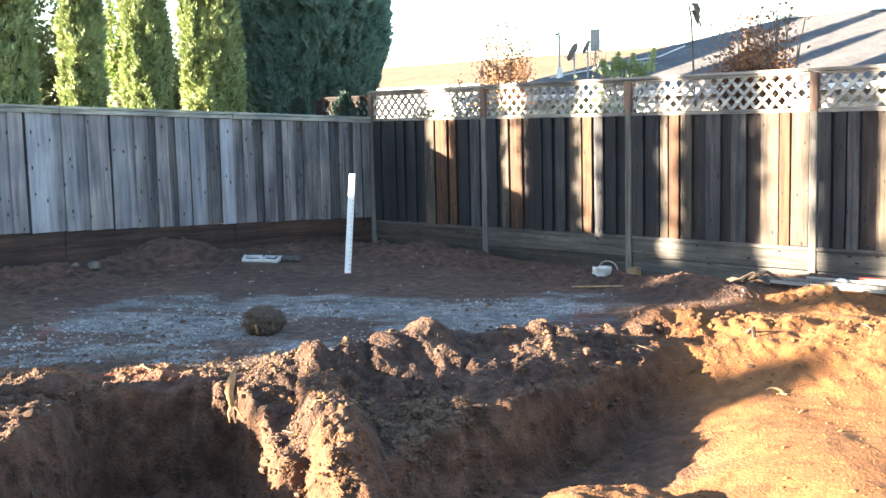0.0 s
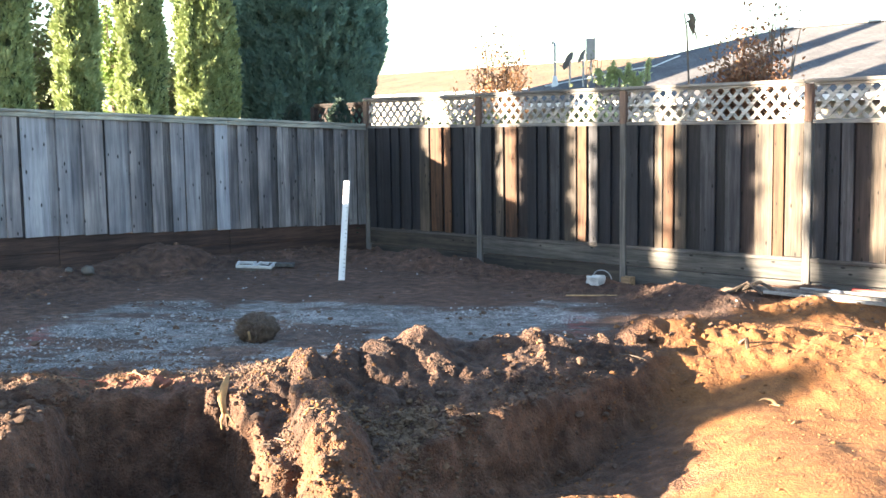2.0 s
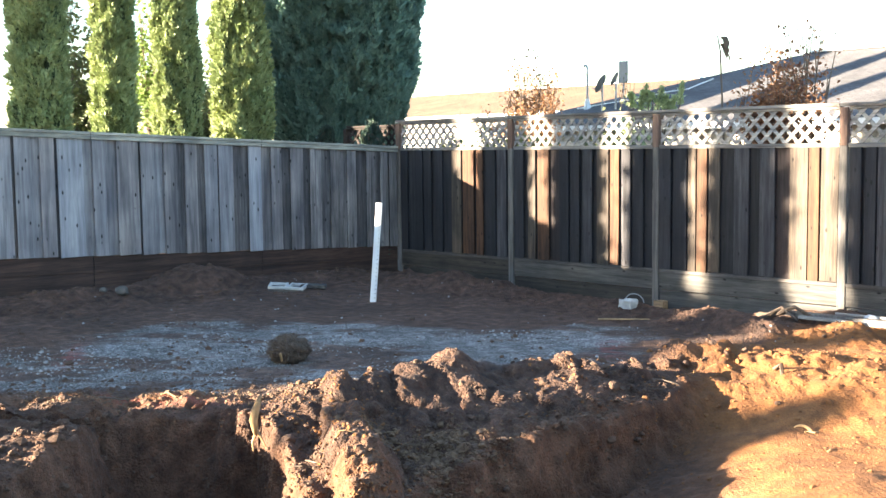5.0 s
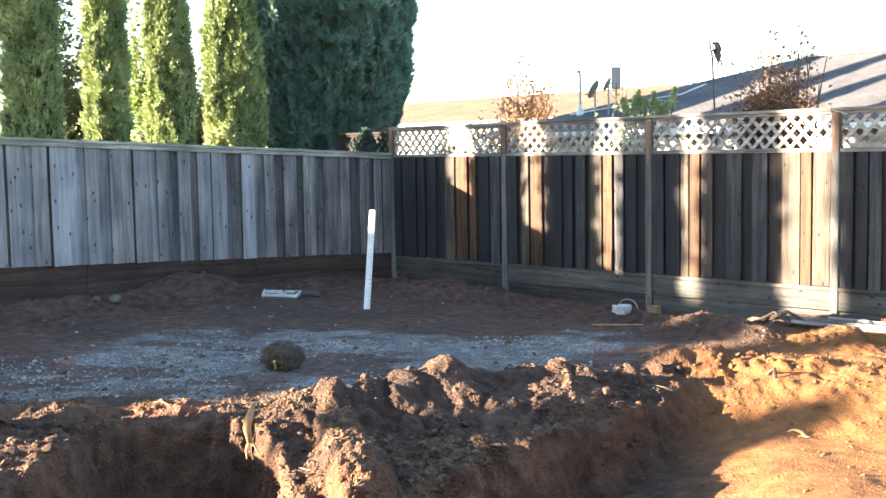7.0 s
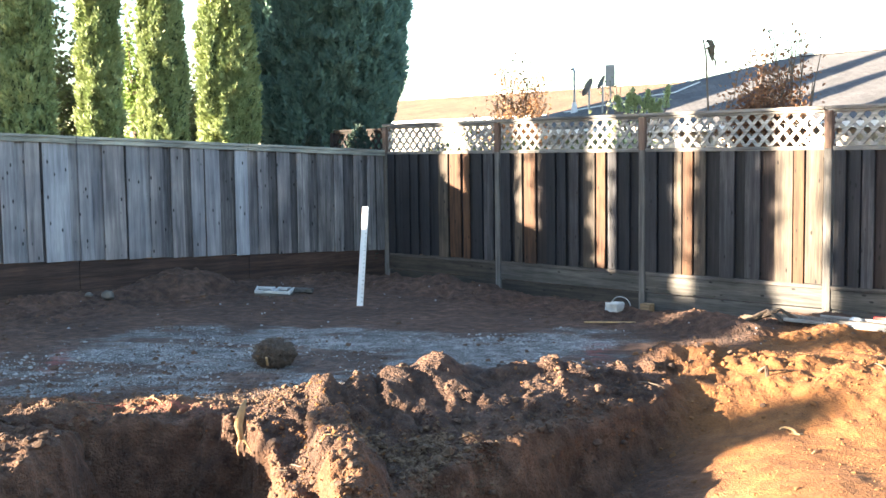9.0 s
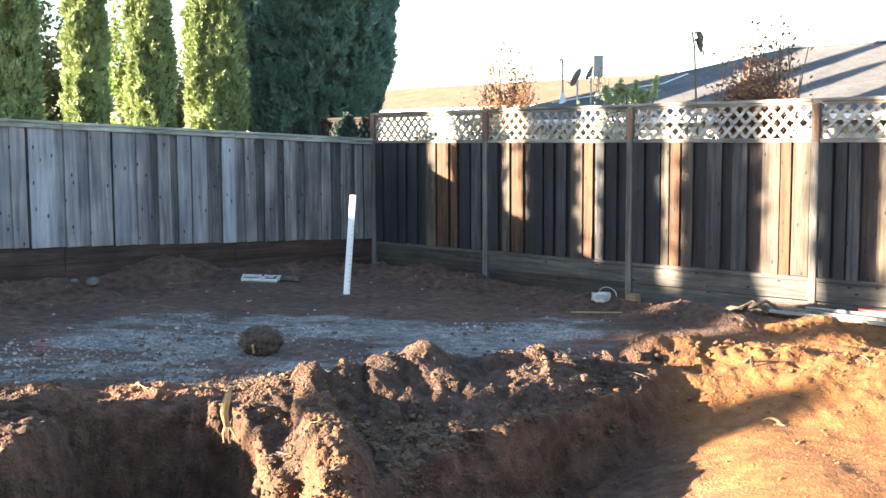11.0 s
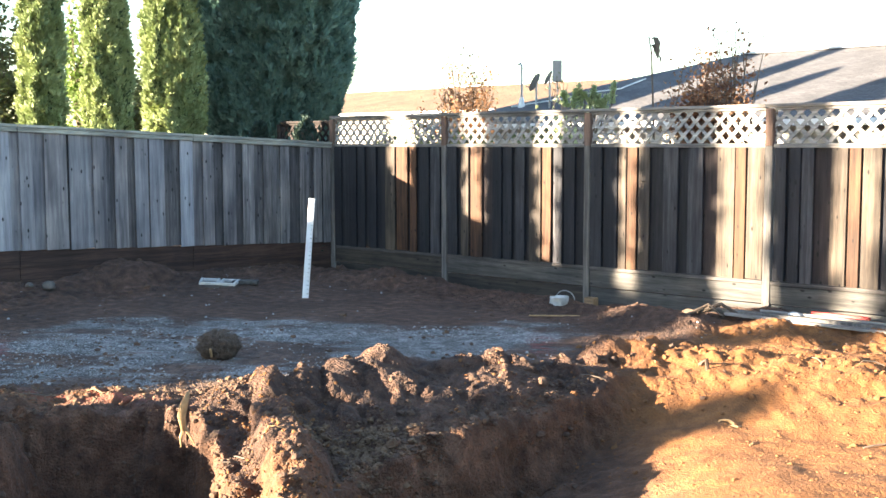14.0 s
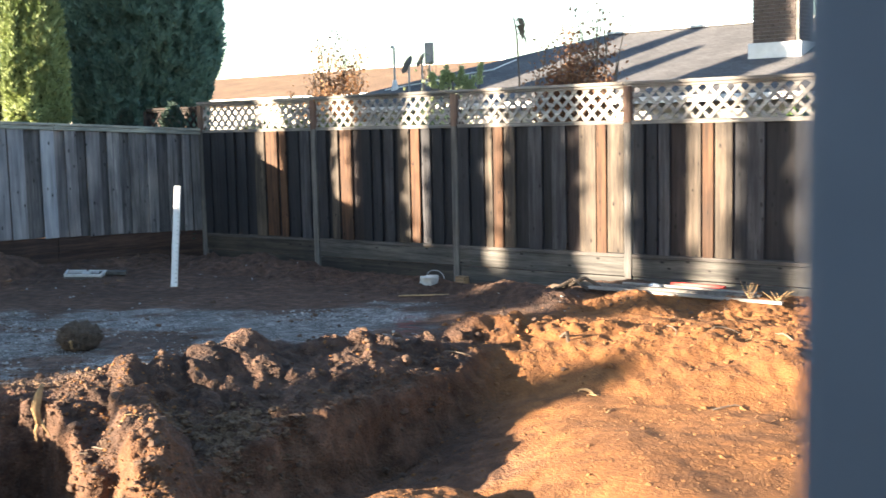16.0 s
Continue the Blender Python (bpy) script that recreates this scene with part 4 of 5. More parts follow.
def house(label, x0, x1, y0, y1, eave, ridge, hip0, hip1, mat, wall=STUCCO):
    h = thing("house", label, "house")
    ym = (y0 + y1) / 2
    a, b = (x0 + hip0, ym, ridge), (x1 - hip1, ym, ridge)
    slab_roof("roof_slope", [(x0, y0, eave), (x1, y0, eave), b, a], 0.12, mat, h)
    slab_roof("roof_slope", [(x1, y1, eave), (x0, y1, eave), a, b], 0.12, mat, h)
    slab_roof("hip_slope", [(x0, y1, eave), (x0, y0, eave), a], 0.12, mat, h)
    slab_roof("hip_slope", [(x1, y0, eave), (x1, y1, eave), b], 0.12, mat, h)
    part("ridge_cap", box(a[0], ym - 0.12, ridge - 0.01, b[0], ym + 0.12, ridge + 0.035), WHITE, h, "pale ridge cap")
    part("wall", box(x0 + .5, y0 + .5, -0.1, x1 - .5, y1 - .5, eave - 0.13), wall, h)
    part("gutter", box(x0, y0 - 0.1, eave - 0.13, x1, y0 - 0.003, eave - 0.02), WHITE, h, "white eaves gutter")
    return h


house("low ranch house with a dark shingle hip roof", -5.0, 16.0, 6.6, 15.4, 2.2, 3.68, 5.3, 5.5, ROOF_DARK)
house("low house with a sunlit tan shingle roof", -30.0, -3.0, 12.5, 21.5, 2.75, 3.70, 4.0, 4.0, ROOF_TAN)


# Behind the viewpoint: added to block sky light and shade the near post.
house("unseen stucco house with a tan shingle roof, added to block sky light", 7.0, 24.0, -24.0, -12.3, 2.75, 4.6, 5.0, 5.0, ROOF_TAN)


def chimney():
    c = thing("chimney", "brown brick chimney with pale flashing on a roof", "chimney")
    x0, x1, y0, y1, z0, z1 = 4.82, 5.68, 8.5, 9.1, 2.4, 5.2
    stack = part("core", box(x0 + .012, y0 + .012, z0, x1 - .012, y1 - .012, z1, bevel=0), MORTAR, c)
    part("flashing", box(x0 - .06, y0 - .06, 2.7, x1 + .06, y1 + .06, 3.09), WHITE, c, "pale sheet-metal flashing")
    r = random.Random(8)
    bw, bh = 0.2, 0.065
    meshes = {}
    for w in (0.2, 0.095):
        mesh = bpy.data.meshes.new("brick")
        bm = box(0, 0, 0, w - .012, .02, bh - .012, bevel=.003)
        bm.to_mesh(mesh)
        bm.free()
        mesh.materials.append(BRICK_A)
        meshes[w] = mesh
    z, row = 3.10, 0
    while z < 4.6:
        x = x0 if row % 2 == 0 else x0 + 0.1
        if row % 2:
            share("brick", meshes[0.095], stack, pose(x0, y0 - r.uniform(0, .006), z))
        while x + bw <= x1 + 0.01:
            share("brick", meshes[0.2], stack, pose(x, y0 - r.uniform(0, .008), z))
            x += bw
        if x1 - x > 0.06:
            share("brick", meshes[0.095], stack, pose(x, y0 - r.uniform(0, .006), z))
        y = y0 + 0.05
        while y < y1 - .15:
            share("brick", meshes[0.2], stack, pose(x0 + .012 + 0.008, y, z, 0, 0, 90))
            share("brick", meshes[0.2], stack, pose(x1 + 0.008, y, z, 0, 0, 90))
            y += bw
        z += bh
        row += 1


chimney()


def sat_dish(x, y, z0, z, face, size):
    t = thing("satellite_dish", "dull grey satellite dish on a roof mast", "satellite dish", "dishes on the roof")
    t.location = (x, y, 0)
    part("mast", tube([(0, 0, z0), (0, 0, z)], 0.022, 8), METAL, t)
    bm = bmesh.new()
    rings = []
    for k in range(5):
        q = k / 4
        rings.append([bm.verts.new((math.cos(a) * size * q * .85, 0.22 * size * q * q, math.sin(a) * size * q)) for a in np.linspace(0, math.tau, 18, endpoint=False)] if k else [bm.verts.new((0, 0, 0))])
    for k in range(18):
        bm.faces.new((rings[0][0], rings[1][k], rings[1][(k + 1) % 18]))
        for r0, r1 in zip(rings[1:], rings[2:]):
            bm.faces.new((r0[k], r1[k], r1[(k + 1) % 18], r0[(k + 1) % 18]))
    bmesh.ops.solidify(bm, geom=bm.faces[:], thickness=0.012)
    bmesh.ops.transform(bm, matrix=Matrix.Translation((0, 0, z)) @ Matrix.Rotation(radians(face), 4, 'Z') @ Matrix.Rotation(radians(28), 4, 'X'), verts=bm.verts)
    bowl = part("dish", bm, DISH, t, smooth=True)
    v = Matrix.Rotation(radians(face), 3, 'Z') @ Vector((0, size * 1.1, size * .3))
    part("feed_arm", tube([(0, 0, z - size * .7), (v.x, v.y, z + v.z - size * .6)], 0.012, 6), METAL, bowl)


sat_dish(-2.50, 7.5, 2.35, 3.05, 107, 0.21)
sat_dish(-2.18, 7.56, 2.35, 3.14, 112, 0.16)


def vent_pipe(x, y, z0, z1):
    t = thing("vent_pipe", "thin pale roof vent pipe with a bent top", "pipe")
    part("pipe", tube([(x, y, z0), (x, y, z1 - .06), (x - .03, y, z1), (x - .09, y, z1 - .02)], 0.025, 8), METAL, t)
    part("collar", tube([(x, y, z0 - .1), (x, y, z0 + .16)], [0.09, 0.04], 10), WHITE, t)


vent_pipe(-3.1, 7.7, 2.62, 3.50)


def panel_antenna(x, y, z0, z1):
    t = thing("panel_antenna", "flat grey panel antenna on a roof mast", "antenna")
    t.matrix_world = pose(x, y, 0, 0, 0, 30)
    part("mast", tube([(0, 0.03, 2.5), (0, 0.03, z1 - .05)], 0.016, 8), METAL, t)
    panel = part("panel", box(-.10, -.02, z0, .10, .012, z1, bevel=.012), DISH, t)
    for z in (z0 + .12, z1 - .12):
        part("bracket", box(-.03, .013, z - .02, .03, .05, z + .02, bevel=.003), METAL, panel)


panel_antenna(-2.29, 7.93, 3.08, 3.54)


def roof_cable():
    """White cable that lies up the dark roof slope."""
    t = thing("roof_cable", "thin white cable lying across the dark roof", "cable")
    pts = [(x, y, 2.566 + (y - 7.653) * 0.337) for x, y in ((-3.36, 7.66), (-2.9, 7.9), (-2.35, 8.13), (-1.65, 8.58), (-1.2, 8.72), (-1.13, 9.08), (-1.05, 9.38))]
    part("cord", tube(pts, 0.016, 6), WHITE, t)


roof_cable()


# ---- things in the yard ----
def marker_pole():
    z = ground_at(3.0, -2.79)
    t = thing("marker_pole", "white grade pole with small tick marks", "pole")
    m = pose(3.0, -2.79, z - 0.05, 0, 0, 48) @ pose(0, 0, 0, 0, 4.6, 0)
    t.matrix_world = m
    shaft = part("shaft", box(-.037, -.02, 0, .037, .02, 1.215, bevel=.006), PVC, t)
    for k in range(22):
        part("tick", box(.012, -.0235, .1 + k * .05, .03, -.0205, .105 + k * .05, bevel=0), BLACK, shaft)


marker_pole()


def rough_ball(radii, seed, detail=3, amount=0.25, freq=2.2):
    bm = bmesh.new()
    bmesh.ops.create_icosphere(bm, subdivisions=detail, radius=1.0)
    o = Vector((seed * 3.7, seed * 1.3, seed * 7.1))
    for v in bm.verts:
        k = 1 + amount * noise.fractal(v.co * freq + o, 0.8, 2.2, 4)
        v.co = Vector((v.co.x * radii[0] * k, v.co.y * radii[1] * k, v.co.z * radii[2] * k))
    return bm


def set_down(name, label, category, bm, mat, x, y, sink=0.3, turn=0.0, group="", height=0.1):
    ob = part(name, bm, mat, smooth=True)
    low = min(v.co.z for v in ob.data.vertices)
    ob.matrix_world = pose(x, y, ground_at(x, y) - low - sink * height, 0, 0, turn)
    return tagged(ob, label, category, group)


clump = thing("root_ball", "dark fibrous clump of soil and roots on the gravel pad", "clump")
cz = ground_at(5.5, -5.57)
clump.location = (5.5, -5.57, cz)
bm = rough_ball((0.17, 0.17, 0.125), 4, 4, 0.22, 2.6)
bmesh.ops.translate(bm, vec=(0, 0, 0.10), verts=bm.verts)
part("soil_mass", bm, simple("dark_root_soil", (0.15, 0.105, 0.075), 0.95, vary=0.5, size=25, relief=1.0, dist=0.015), clump, smooth=True)
fr = np.random.default_rng(6)
a, b = fr.uniform(0, math.tau, 500), np.arccos(fr.uniform(-0.3, 1, 500))
o = np.stack([np.cos(a) * np.sin(b), np.sin(a) * np.sin(b), np.cos(b)], 1)
v, f = tufts(o * np.array([.165, .165, .12]) + np.array([0, 0, .1]), o, 4, 0.028, 0.003, up=0.2)
part_raw("root_fringe", v, f, TWIG, clump)
part("pale_root_stub", tube([(0.10, -0.135, 0.04), (0.13, -0.165, 0.11)], 0.011, 6), ROOT, clump, "pale cut root end")

for sx, sy, sr, seed in ((0.83, -4.90, 0.085, 3), (0.80, -5.12, 0.05, 5)):
    set_down("stone", "rounded grey stone half sunk in the soil bank", "stone", rough_ball((sr, sr * .9, sr * .75), seed, 3, 0.2, 1.6), STONE, sx, sy, 0.3, group="stones by the fence")


def tray(x, y, turn, ln):
    """A shallow rimmed tray, dished in the middle."""
    t = thing("concrete_tray", "dirty white shallow rimmed tray lying on the soil", "tray", "trays on the soil")
    t.matrix_world = pose(x, y, ground_at(x, y) - 0.005, 4, 3, turn)
    bm = bmesh.new()
    add_box(bm, -ln / 2, -.14, .035, -ln / 2 + .035, .14, .075, bevel=.006)
    add_box(bm, ln / 2 - .035, -.14, .035, ln / 2, .14, .075, bevel=.006)
    add_box(bm, -ln / 2 + .036, -.14, .035, ln / 2 - .036, -.105, .072, bevel=.006)
    add_box(bm, -ln / 2 + .036, .105, .035, ln / 2 - .036, .14, .072, bevel=.006)
    part("rim", bm, PAPER, t)
    part("bed", box(-ln / 2, -.14, 0, ln / 2, .14, .034, bevel=.006), STONE, t, "grey dished bed")


tray(1.32, -3.02, 52, 0.24)
tray(1.48, -2.84, 43, 0.22)
off = thing("wood_offcut", "short brown board offcut on the soil", "board")
off.matrix_world = pose(1.54, -2.63, ground_at(1.54, -2.63) + 0.005, 3, 2, 46)
part("board", box(-.16, -.06, 0, .16, .06, .045), KICK_WOOD, off)


def wire_bag():
    x, y = 5.44, -1.1
    t = thing("white_can", "small white crumpled can with a wire handle", "can")
    t.location = (x, y, ground_at(x, y))
    bm = box(-.09, -.06, -.01, .075, .06, .095, bevel=.012)
    bmesh.ops.subdivide_edges(bm, edges=bm.edges[:], cuts=2, use_grid_fill=True)
    for v in bm.verts:
        v.co += noise.noise_vector(v.co * 12) * 0.03
    part("body", bm, PAPER, t)
    pts = [(0.05 + 0.13 * math.cos(q), 0.05, 0.07 + 0.09 * math.sin(q)) for q in np.linspace(0, 3.4, 12)]
    part("wire_handle", tube(pts, 0.006, 5), METAL, t)


wire_bag()
blk = thing("wood_block", "small fresh-cut wood block by a fence post", "block")
blk.matrix_world = pose(5.11, -0.115, ground_at(5.11, -0.115) - 0.005, 0, 0, 3)
part("block", box(-.07, -.05, 0, 0.07, .05, .105), FRESH_WOOD, blk)


def long_piece(name, label, category, x0, y0, x1, y1, w, h, mat, lift=0.0, round_=False):
    t = thing(name, label, category, "loose lengths by the fence")
    n = 9
    pts = []
    for k in range(n):
        q = k / (n - 1)
        x, y = x0 + (x1 - x0) * q, y0 + (y1 - y0) * q
        pts.append((x, y, ground_at(x, y)))
    zt = max(p[2] for p in pts) * 0.7 + 0.3 * pts[0][2]
    ln = math.hypot(x1 - x0, y1 - y0)
    turn = math.degrees(math.atan2(y1 - y0, x1 - x0))
    t.matrix_world = pose(x0, y0, zt + lift, 0, 0, turn)
    if round_:
        part("length", tube([(0, 0, h / 2), (ln * .5, .02, h / 2 + .005), (ln, 0, h / 2)], h / 2, 10), mat, t)
    else:
        part("length", box(0, -w / 2, 0, ln, w / 2, h), mat, t)
    return t


long_piece("lumber", "pale grey length of timber on the soil", "lumber", 6.95, -0.55, 9.1, -0.42, 0.09, 0.045, POST_WOOD)
long_piece("lumber", "pale thin lath lying by the fence", "lumber", 7.3, -0.68, 9.4, -0.62, 0.05, 0.03, LATTICE_WOOD)
# Round length in place of a pale tan board.
long_piece("pipe", "pale tan length lying by the fence", "pipe", 7.5, -0.33, 9.0, -0.30, 0.03, 0.03, LATTICE_WOOD, 0.01, True)
long_piece("red_bar", "red metal bar lying by the fence", "bar", 8.0, -0.20, 8.6, -0.17, 0.03, 0.03, RED, 0.03)
set_down("white_rag", "small crumpled white rag on the timber", "rag", rough_ball((.06, .045, .028), 12, 3, .35, 2), WHITE, 7.9, -0.36, 0.0)


# Pale strip laid in place of a narrow streak of sunlight on the soil.
long_piece("stick", "thin pale strip standing in for a streak of sunlight", "stick", 5.75, -1.95, 6.15, -1.6, 0.025, 0.015, ROOT)


def dry_sprig(x, y, seed):
    t = thing("dry_sprig", "small dry straw-coloured sprig by the fence", "plant", "dry sprigs by the fence")
    z = ground_at(x, y)
    r = random.Random(seed)
    for k in range(7):
        tip = (x + r.uniform(-.12, .12), y + r.uniform(-.1, .1), z + r.uniform(.06, .17))
        part("stem", tube([(x + r.uniform(-.02, .02), y, z - .02), ((x + tip[0]) / 2 + r.uniform(-.02, .02), (y + tip[1]) / 2, z + .06), tip], [.005, .004, .002], 5), ROOT, t)


dry_sprig(9.05, -0.55, 1)
dry_sprig(9.3, -0.5, 2)


def bent_branch(name, label, pts, r, mat, group=""):
    t = thing(name, label, "branch", group)
    x, y = pts[0][0], pts[0][1]
    part("stem", tube([(p[0], p[1], ground_at(p[0], p[1]) + p[2]) for p in pts], [r * (1 - .6 * k / len(pts)) for k in range(len(pts))], 6), mat, t)
    return t


bent_branch("branch", "dark bent cut branch on the soil bank", [(6.75, -0.55, .03), (6.95, -.62, .06), (7.2, -.6, .13), (7.45, -.55, .05)], .03, BARK, "cut branches")
bent_branch("branch", "dark bent cut branch on the soil bank", [(6.9, -0.75, .02), (7.05, -.6, .12), (7.3, -.7, .03)], .022, BARK, "cut branches")


def torn_root():
    wx, wy = to_world(-1.36, 7.08)
    t = thing("torn_root", "pale torn root standing from the cut bank", "root")
    z = 0.225
    m = Vector((*ACROSS, 0))
    o = Vector((wx, wy, 0))
    part("stem", tube([o + Vector((0, 0, z)) + m * .03, o + Vector((0, 0, z - .08)), o + Vector((0, 0, z - .16)) - m * .02, o + Vector((0, 0, z - .25)) - m * .005], [.010, .026, .028, .018], 8), ROOT, t, smooth=True)
    part("tendril", tube([o + Vector((0, 0, z - .23)), o + Vector((0, 0, z - .30)) - m * .03, o + Vector((0, 0, z - .36)) - m * .025], [.014, .008, .004], 6), ROOT, t)
    part("tendril", tube([o + Vector((0, 0, z - .23)), o + Vector((0, 0, z - .28)) + m * .03, o + Vector((0, 0, z - .34)) + m * .06], [.014, .008, .004], 6), ROOT, t)


torn_root()


def loose_root(u, d, ln, turn, seed, r=0.008, mat=TWIG):
    q = random.Random(seed)
    pts = []
    for k in range(5):
        s = k / 4 - .5
        x, y = to_world(u + math.cos(turn) * ln * s + q.uniform(-.02, .02), d + math.sin(turn) * ln * s + q.uniform(-.02, .02))
        pts.append((x, y, ground_at(x, y) + r * .6 + (0.05 * ln if k in (1, 2, 3) else 0)))
    t = thing("root_piece", "thin broken root lying on the dug soil", "root", "broken roots in the dig")
    part("stem", tube(pts, [r, r * 1.1, r, r * .7, r * .4], 6), mat, t)




def curved_root(u, d):
    """A pale root that bends out of the floor and back."""
    t = thing("root_piece", "pale curved root lying on the pit floor", "root", "broken roots in the dig")
    pts = []
    for k in range(7):
        q = k / 6 * 2.4
        x, y = to_world(u + .065 * math.cos(q) - .02, d + .04 * math.sin(q))
        pts.append((x, y, ground_at(x, y) + .006 + .03 * math.sin(q)))
    part("stem", tube(pts, [.011, .012, .012, .011, .009, .007, .004], 7), ROOT, t)


curved_root(2.42, 8.02)


def bank_root(u, d, drop):
    x, y = to_world(u, d)
    z = ground_at(x, y)
    x2, y2 = to_world(u + .02, d - .16)
    x3, y3 = to_world(u + .05, d - .13)
    t = thing("hanging_root", "dark root hanging from the cut bank", "root")
    part("stem", tube([(x, y, z - .03), (x2, y2, z + .05), (x3, y3, z - drop * .5), (x2, y2, z - drop)], [.02, .018, .013, .006], 6), BARK, t)


bank_root(2.45, 9.0, 0.26)
for k in range(22):
    q = random.Random(100 + k)
    uu = q.uniform(-2.8, 4.6)
    loose_root(uu, float(np.interp(uu, PIT_U, PIT_D)) + (q.uniform(.05, .5) if k % 2 else q.uniform(-1.6, -1.0)), q.uniform(.08, .3), q.uniform(0, 3.1), k, q.uniform(.003, .008), ROOT if k % 3 == 0 else TWIG)

# the near post
post = thing("porch_post", "square porch post painted blue-grey", "post")
post.matrix_world = pose(13.603, -10.255, ground_at(13.7, -10.2), 0, 0, 14)
part("shaft", box(0.0, 0.0, -0.1, 0.2, 0.2, 2.9, bevel=.006), GREY_PAINT, post)

# ---- loose soil and gravel ----
clod_meshes = []
for k in range(6):
    bm = rough_ball((1, 0.85, 0.7), 20 + k, 2, 0.35, 1.7)
    mesh = bpy.data.meshes.new("dirt_clod")
    bm.to_mesh(mesh)
    bm.free()
    mesh.materials.append(CLOD)
    clod_meshes.append(mesh)
cr = random.Random(12)
for k in range(26):
    uu = cr.uniform(-1.1, 2.4)
    lo, hi = float(np.interp(uu, PIT_U, PIT_D)), float(np.interp(uu, CREST_U, CREST_D))
    x, y = to_world(uu, hi + cr.gauss(0, .14) if k % 2 else cr.uniform(lo + .05, hi))
    s = cr.uniform(0.022, 0.052)
    ob = new("dirt_clod", clod_meshes[k % 6])
    ob.matrix_world = pose(float(x), float(y), ground_at(x, y) + s * .1, cr.uniform(0, 30), cr.uniform(0, 30), cr.uniform(0, 360)) @ Matrix.Diagonal((s, s, s, 1))
    tagged(ob, "lump of dry brown soil on the spoil ridge", "clod", "soil clods on the ridge")


bank_meshes = []
for mesh in clod_meshes:
    twin = mesh.copy()
    twin.materials[0] = CUT_CLOD
    bank_meshes.append(twin)
for k in range(20):
    uu = cr.uniform(1.6, 4.6)
    x, y = to_world(uu, float(np.interp(uu, PIT_U, PIT_D)) + abs(cr.gauss(0.1, .4)))
    s = cr.uniform(0.014, 0.042)
    ob = new("dirt_clod", bank_meshes[k % 6])
    ob.matrix_world = pose(float(x), float(y), ground_at(x, y) + s * .2, cr.uniform(0, 30), cr.uniform(0, 30), cr.uniform(0, 360)) @ Matrix.Diagonal((s, s, s, 1))
    tagged(ob, "lump of orange subsoil on the cut bank", "clod", "soil clods on the bank")


def scatter(name, label, xs, ys, sizes, mat, seed, sit=0.0):
    """Small angular lumps, joined, each resting on the ground."""
    r = np.random.default_rng(seed)
    n = len(xs)
    zs = ground_height(xs, ys)
    g = (1 + 5 ** .5) / 2
    base = np.array([(-1, g, 0), (1, g, 0), (-1, -g, 0), (1, -g, 0), (0, -1, g), (0, 1, g), (0, -1, -g), (0, 1, -g), (g, 0, -1), (g, 0, 1), (-g, 0, -1), (-g, 0, 1)]) / 1.9
    tri = np.array([(0, 11, 5), (0, 5, 1), (0, 1, 7), (0, 7, 10), (0, 10, 11), (1, 5, 9), (5, 11, 4), (11, 10, 2), (10, 7, 6), (7, 1, 8), (3, 9, 4), (3, 4, 2), (3, 2, 6), (3, 6, 8), (3, 8, 9), (4, 9, 5), (2, 4, 11), (6, 2, 10), (8, 6, 7), (9, 8, 1)])
    v = base[None] * sizes[:, None, None] * r.uniform(0.7, 1.2, (n, 12, 1)) + r.normal(0, .12, (n, 12, 3)) * sizes[:, None, None]
    a = r.uniform(0, 6.3, n)
    c, s = np.cos(a)[:, None], np.sin(a)[:, None]
    v = np.stack([v[..., 0] * c - v[..., 1] * s, v[..., 0] * s + v[..., 1] * c, v[..., 2] * .75], -1)
    v = v + np.stack([xs, ys, zs + sizes * sit], 1)[:, None]
    f = (tri[None] + (np.arange(n) * 12)[:, None, None]).reshape(-1, 3)
    ob = part_raw(name, v.reshape(-1, 3), f, mat)
    return tagged(ob, label, "ground cover", kind="stuff")


sr = np.random.default_rng(77)
n = 9500
uu = sr.uniform(-3.6, 5.0, n)
dd = np.interp(uu, PIT_U, PIT_D) + sr.normal(0.15, 0.55, n)
x, y = to_world(uu, dd)
size = sr.gamma(1.3, 0.005, n) + 0.003
west = (uu < 1.3) & (uu > -3.6)
scatter("soil_crumbs", "crumbs of loose brown soil round the dig", x[west], y[west], size[west], CLOD, 5)
east = (uu > 1.3) & (sr.uniform(0, 1, n) < 0.45)
scatter("subsoil_crumbs", "crumbs of orange subsoil on the cut bank", x[east], y[east], size[east] * .8, CUT_CLOD, 8)
m = 1700
dd = sr.uniform(5.9, 8.0, m)
uu = np.interp(dd, (4.0, 6.0, 7.6), (-0.35, -0.55, -0.95)) + sr.normal(0.05, 0.28, m)
x, y = to_world(uu, dd)
scatter("spur_crumbs", "crumbs of orange-brown soil on the spur", x, y, sr.gamma(1.4, 0.0034, m) + 0.002, CUT_CLOD, 9)
m = 1500
uu = sr.uniform(-0.6, 1.6, m)
dd = np.interp(uu, PIT_U, PIT_D) + np.abs(sr.normal(0.0, 0.16, m)) - 0.03
x, y = to_world(uu, dd)
scatter("ledge_crumbs", "crumbs of brown soil along the ledge", x, y, sr.gamma(1.4, 0.0045, m) + 0.003, CLOD, 10)
n = 18000
x, y = sr.uniform(1.5, 8.0, n), sr.uniform(-8.5, -1.8, n)
u1, d1 = to_site(x, y)
keep = (pad_cover(x, y) > 0.4) & (u1 < 1.7) & (d1 > np.interp(u1, CREST_U, CREST_D) + 0.2) & (fbm(x, y, 0.8, 4, 131) + sr.normal(0, .5, n) > 0.15)
scatter("pad_gravel", "pale gravel and lime lumps on the pad", x[keep], y[keep], (sr.gamma(1.2, 0.0036, n) + 0.002)[keep], LIME_STONE, 6, 0.2)
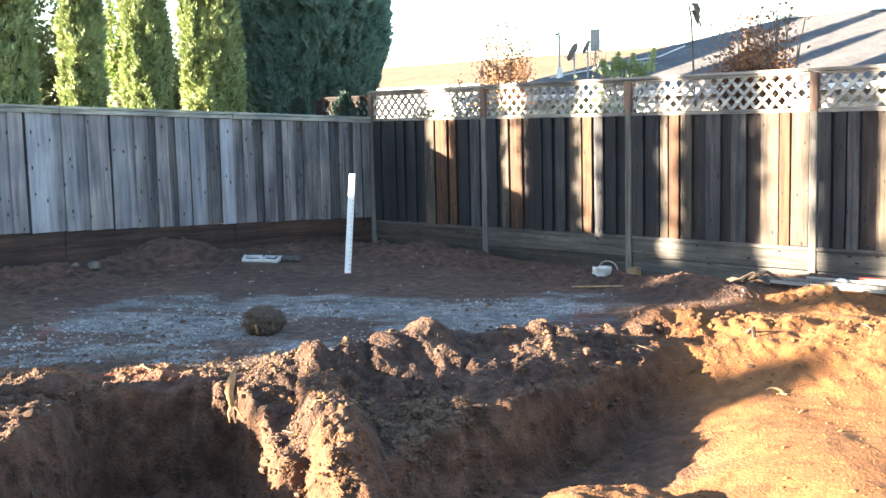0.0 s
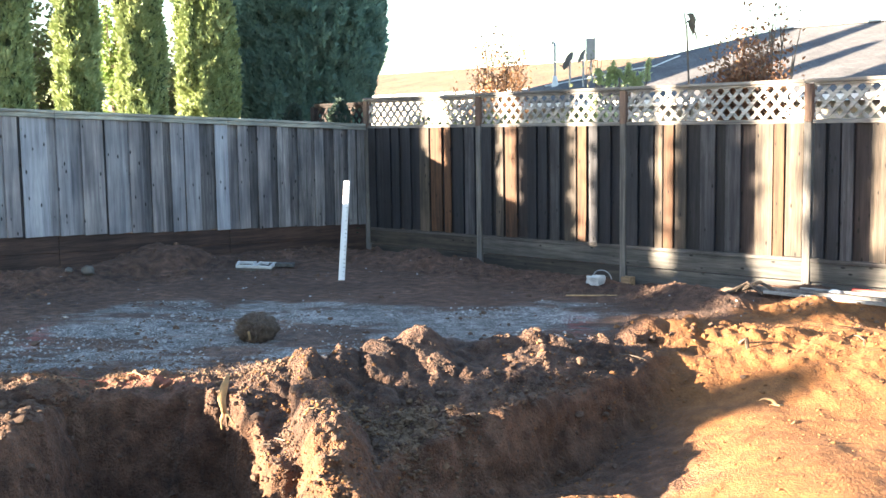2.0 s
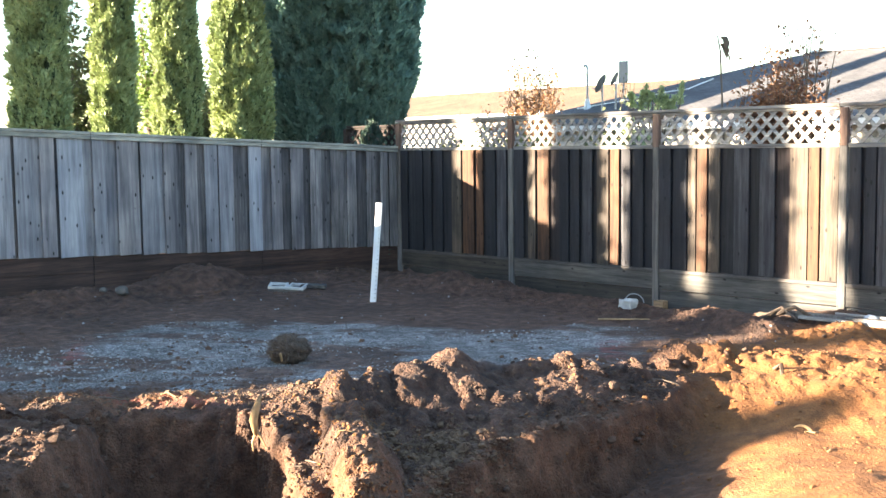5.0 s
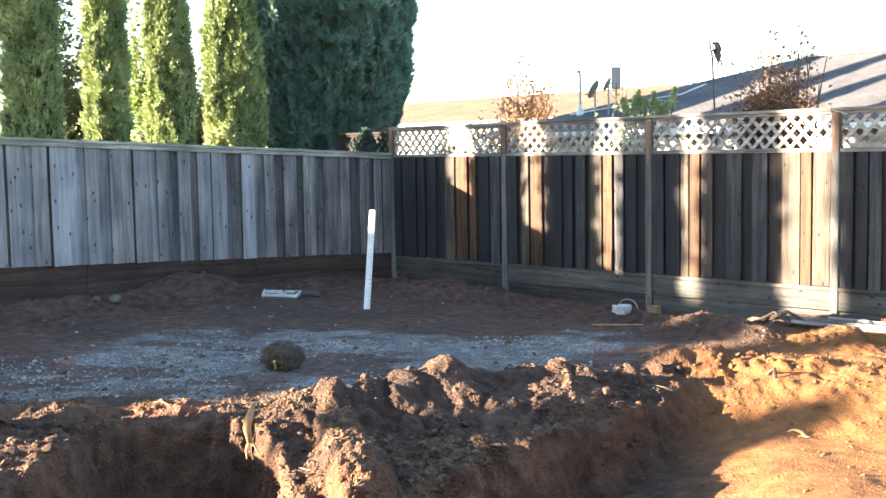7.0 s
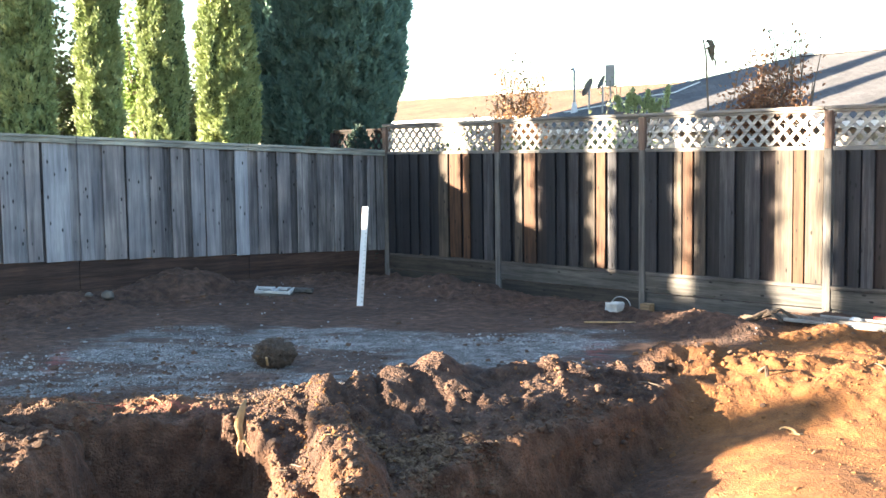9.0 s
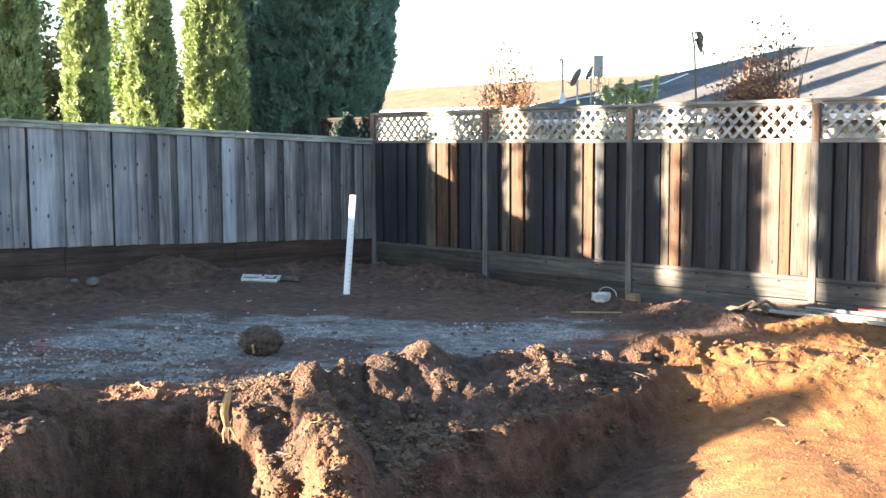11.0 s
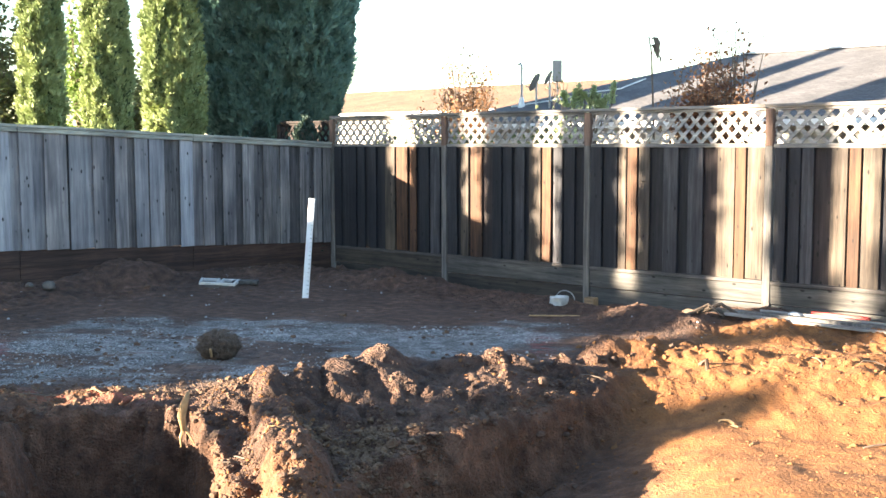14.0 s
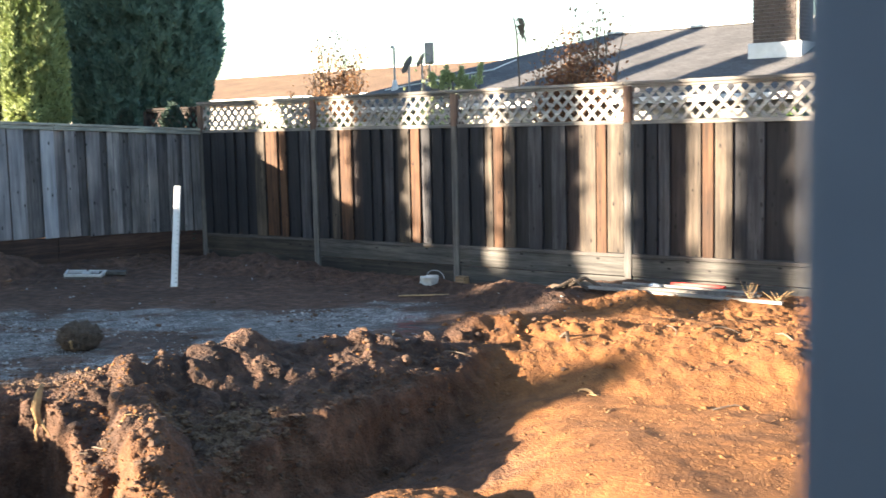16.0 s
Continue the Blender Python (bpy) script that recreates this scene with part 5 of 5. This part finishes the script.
dark = keep & (sr.uniform(0, 1, n) < 0.25)
scatter("pad_crumbs", "dark soil crumbs strewn over the gravel pad", x[dark] + 0.07, y[dark] - 0.05, (sr.gamma(1.3, 0.005, n) + 0.003)[dark], CLOD, 19, 0.2)
m = 2400
uu, dd = sr.uniform(0.4, 4.6, m), sr.uniform(5.6, 8.8, m)
x, y = to_world(uu, dd)
scatter("floor_crumbs", "small stones and crumbs on the orange pit floor", x, y, sr.gamma(0.9, 0.0045, m) + 0.002, CUT_CLOD, 12, 0.0)
m = 1500
pick = sr.integers(0, 4, m)
uu = np.choose(pick, (-0.20, -0.12, -0.48, 0.05)) + sr.normal(0, 1, m) * np.choose(pick, (0.07, 0.10, 0.16, 0.10))
dd = np.choose(pick, (7.05, 7.35, 7.30, 7.15)) + sr.normal(0, 1, m) * np.choose(pick, (0.16, 0.10, 0.10, 0.2))
x, y = to_world(uu, dd)
scatter("fallen_crumbs", "dense falls of pale brown crumbs below the ridge", x, y, sr.gamma(1.6, 0.0044, m) + 0.0035, PALE_CLOD, 14, 0.3)
m = 1600
uu = sr.uniform(-3.2, -0.9, m)
dd = np.interp(uu, CREST_U, CREST_D) + sr.normal(0.15, 0.14, m)
x, y = to_world(uu, dd)
scatter("strip_crumbs", "small orange and pale crumbs at the edge of the pad", x, y, sr.gamma(1.3, 0.0034, m) + 0.0025, PALE_CLOD, 15, 0.1)
m = 900
uu, dd = sr.uniform(-3.4, -1.0, m), sr.uniform(5.6, 7.3, m)
x, y = to_world(uu, dd)
scatter("pit_clods", "dark clods fallen to the bottom of the dig", x, y, sr.gamma(1.5, 0.009, m) + 0.005, CLOD, 16, 0.2)
n = 3600
x, y = sr.uniform(0.1, 9.0, n), -np.abs(sr.normal(0, 1.1, n)) - 0.1
k2 = sr.uniform(0, 1, n) < 0.5
x, y = np.where(k2, -y * 1.0, x), np.where(k2, -sr.uniform(0.2, 8.5, n), y)
scatter("bank_crumbs", "crumbs of dark soil along the fences", x, y, sr.gamma(1.5, 0.0055, n) + 0.003, CLOD, 7)
n = 170
x, y = sr.uniform(0.3, 8.0, n), sr.uniform(-7.5, -0.3, n)
k2 = (pad_cover(x, y) < 0.5) & (to_site(x, y)[1] > 10.0)
scatter("pale_chips", "scattered pale chips of stone and wood on dark soil", x[k2], y[k2], (sr.gamma(1.4, 0.0035, n) + 0.003)[k2], LIME_STONE, 18, 0.3)
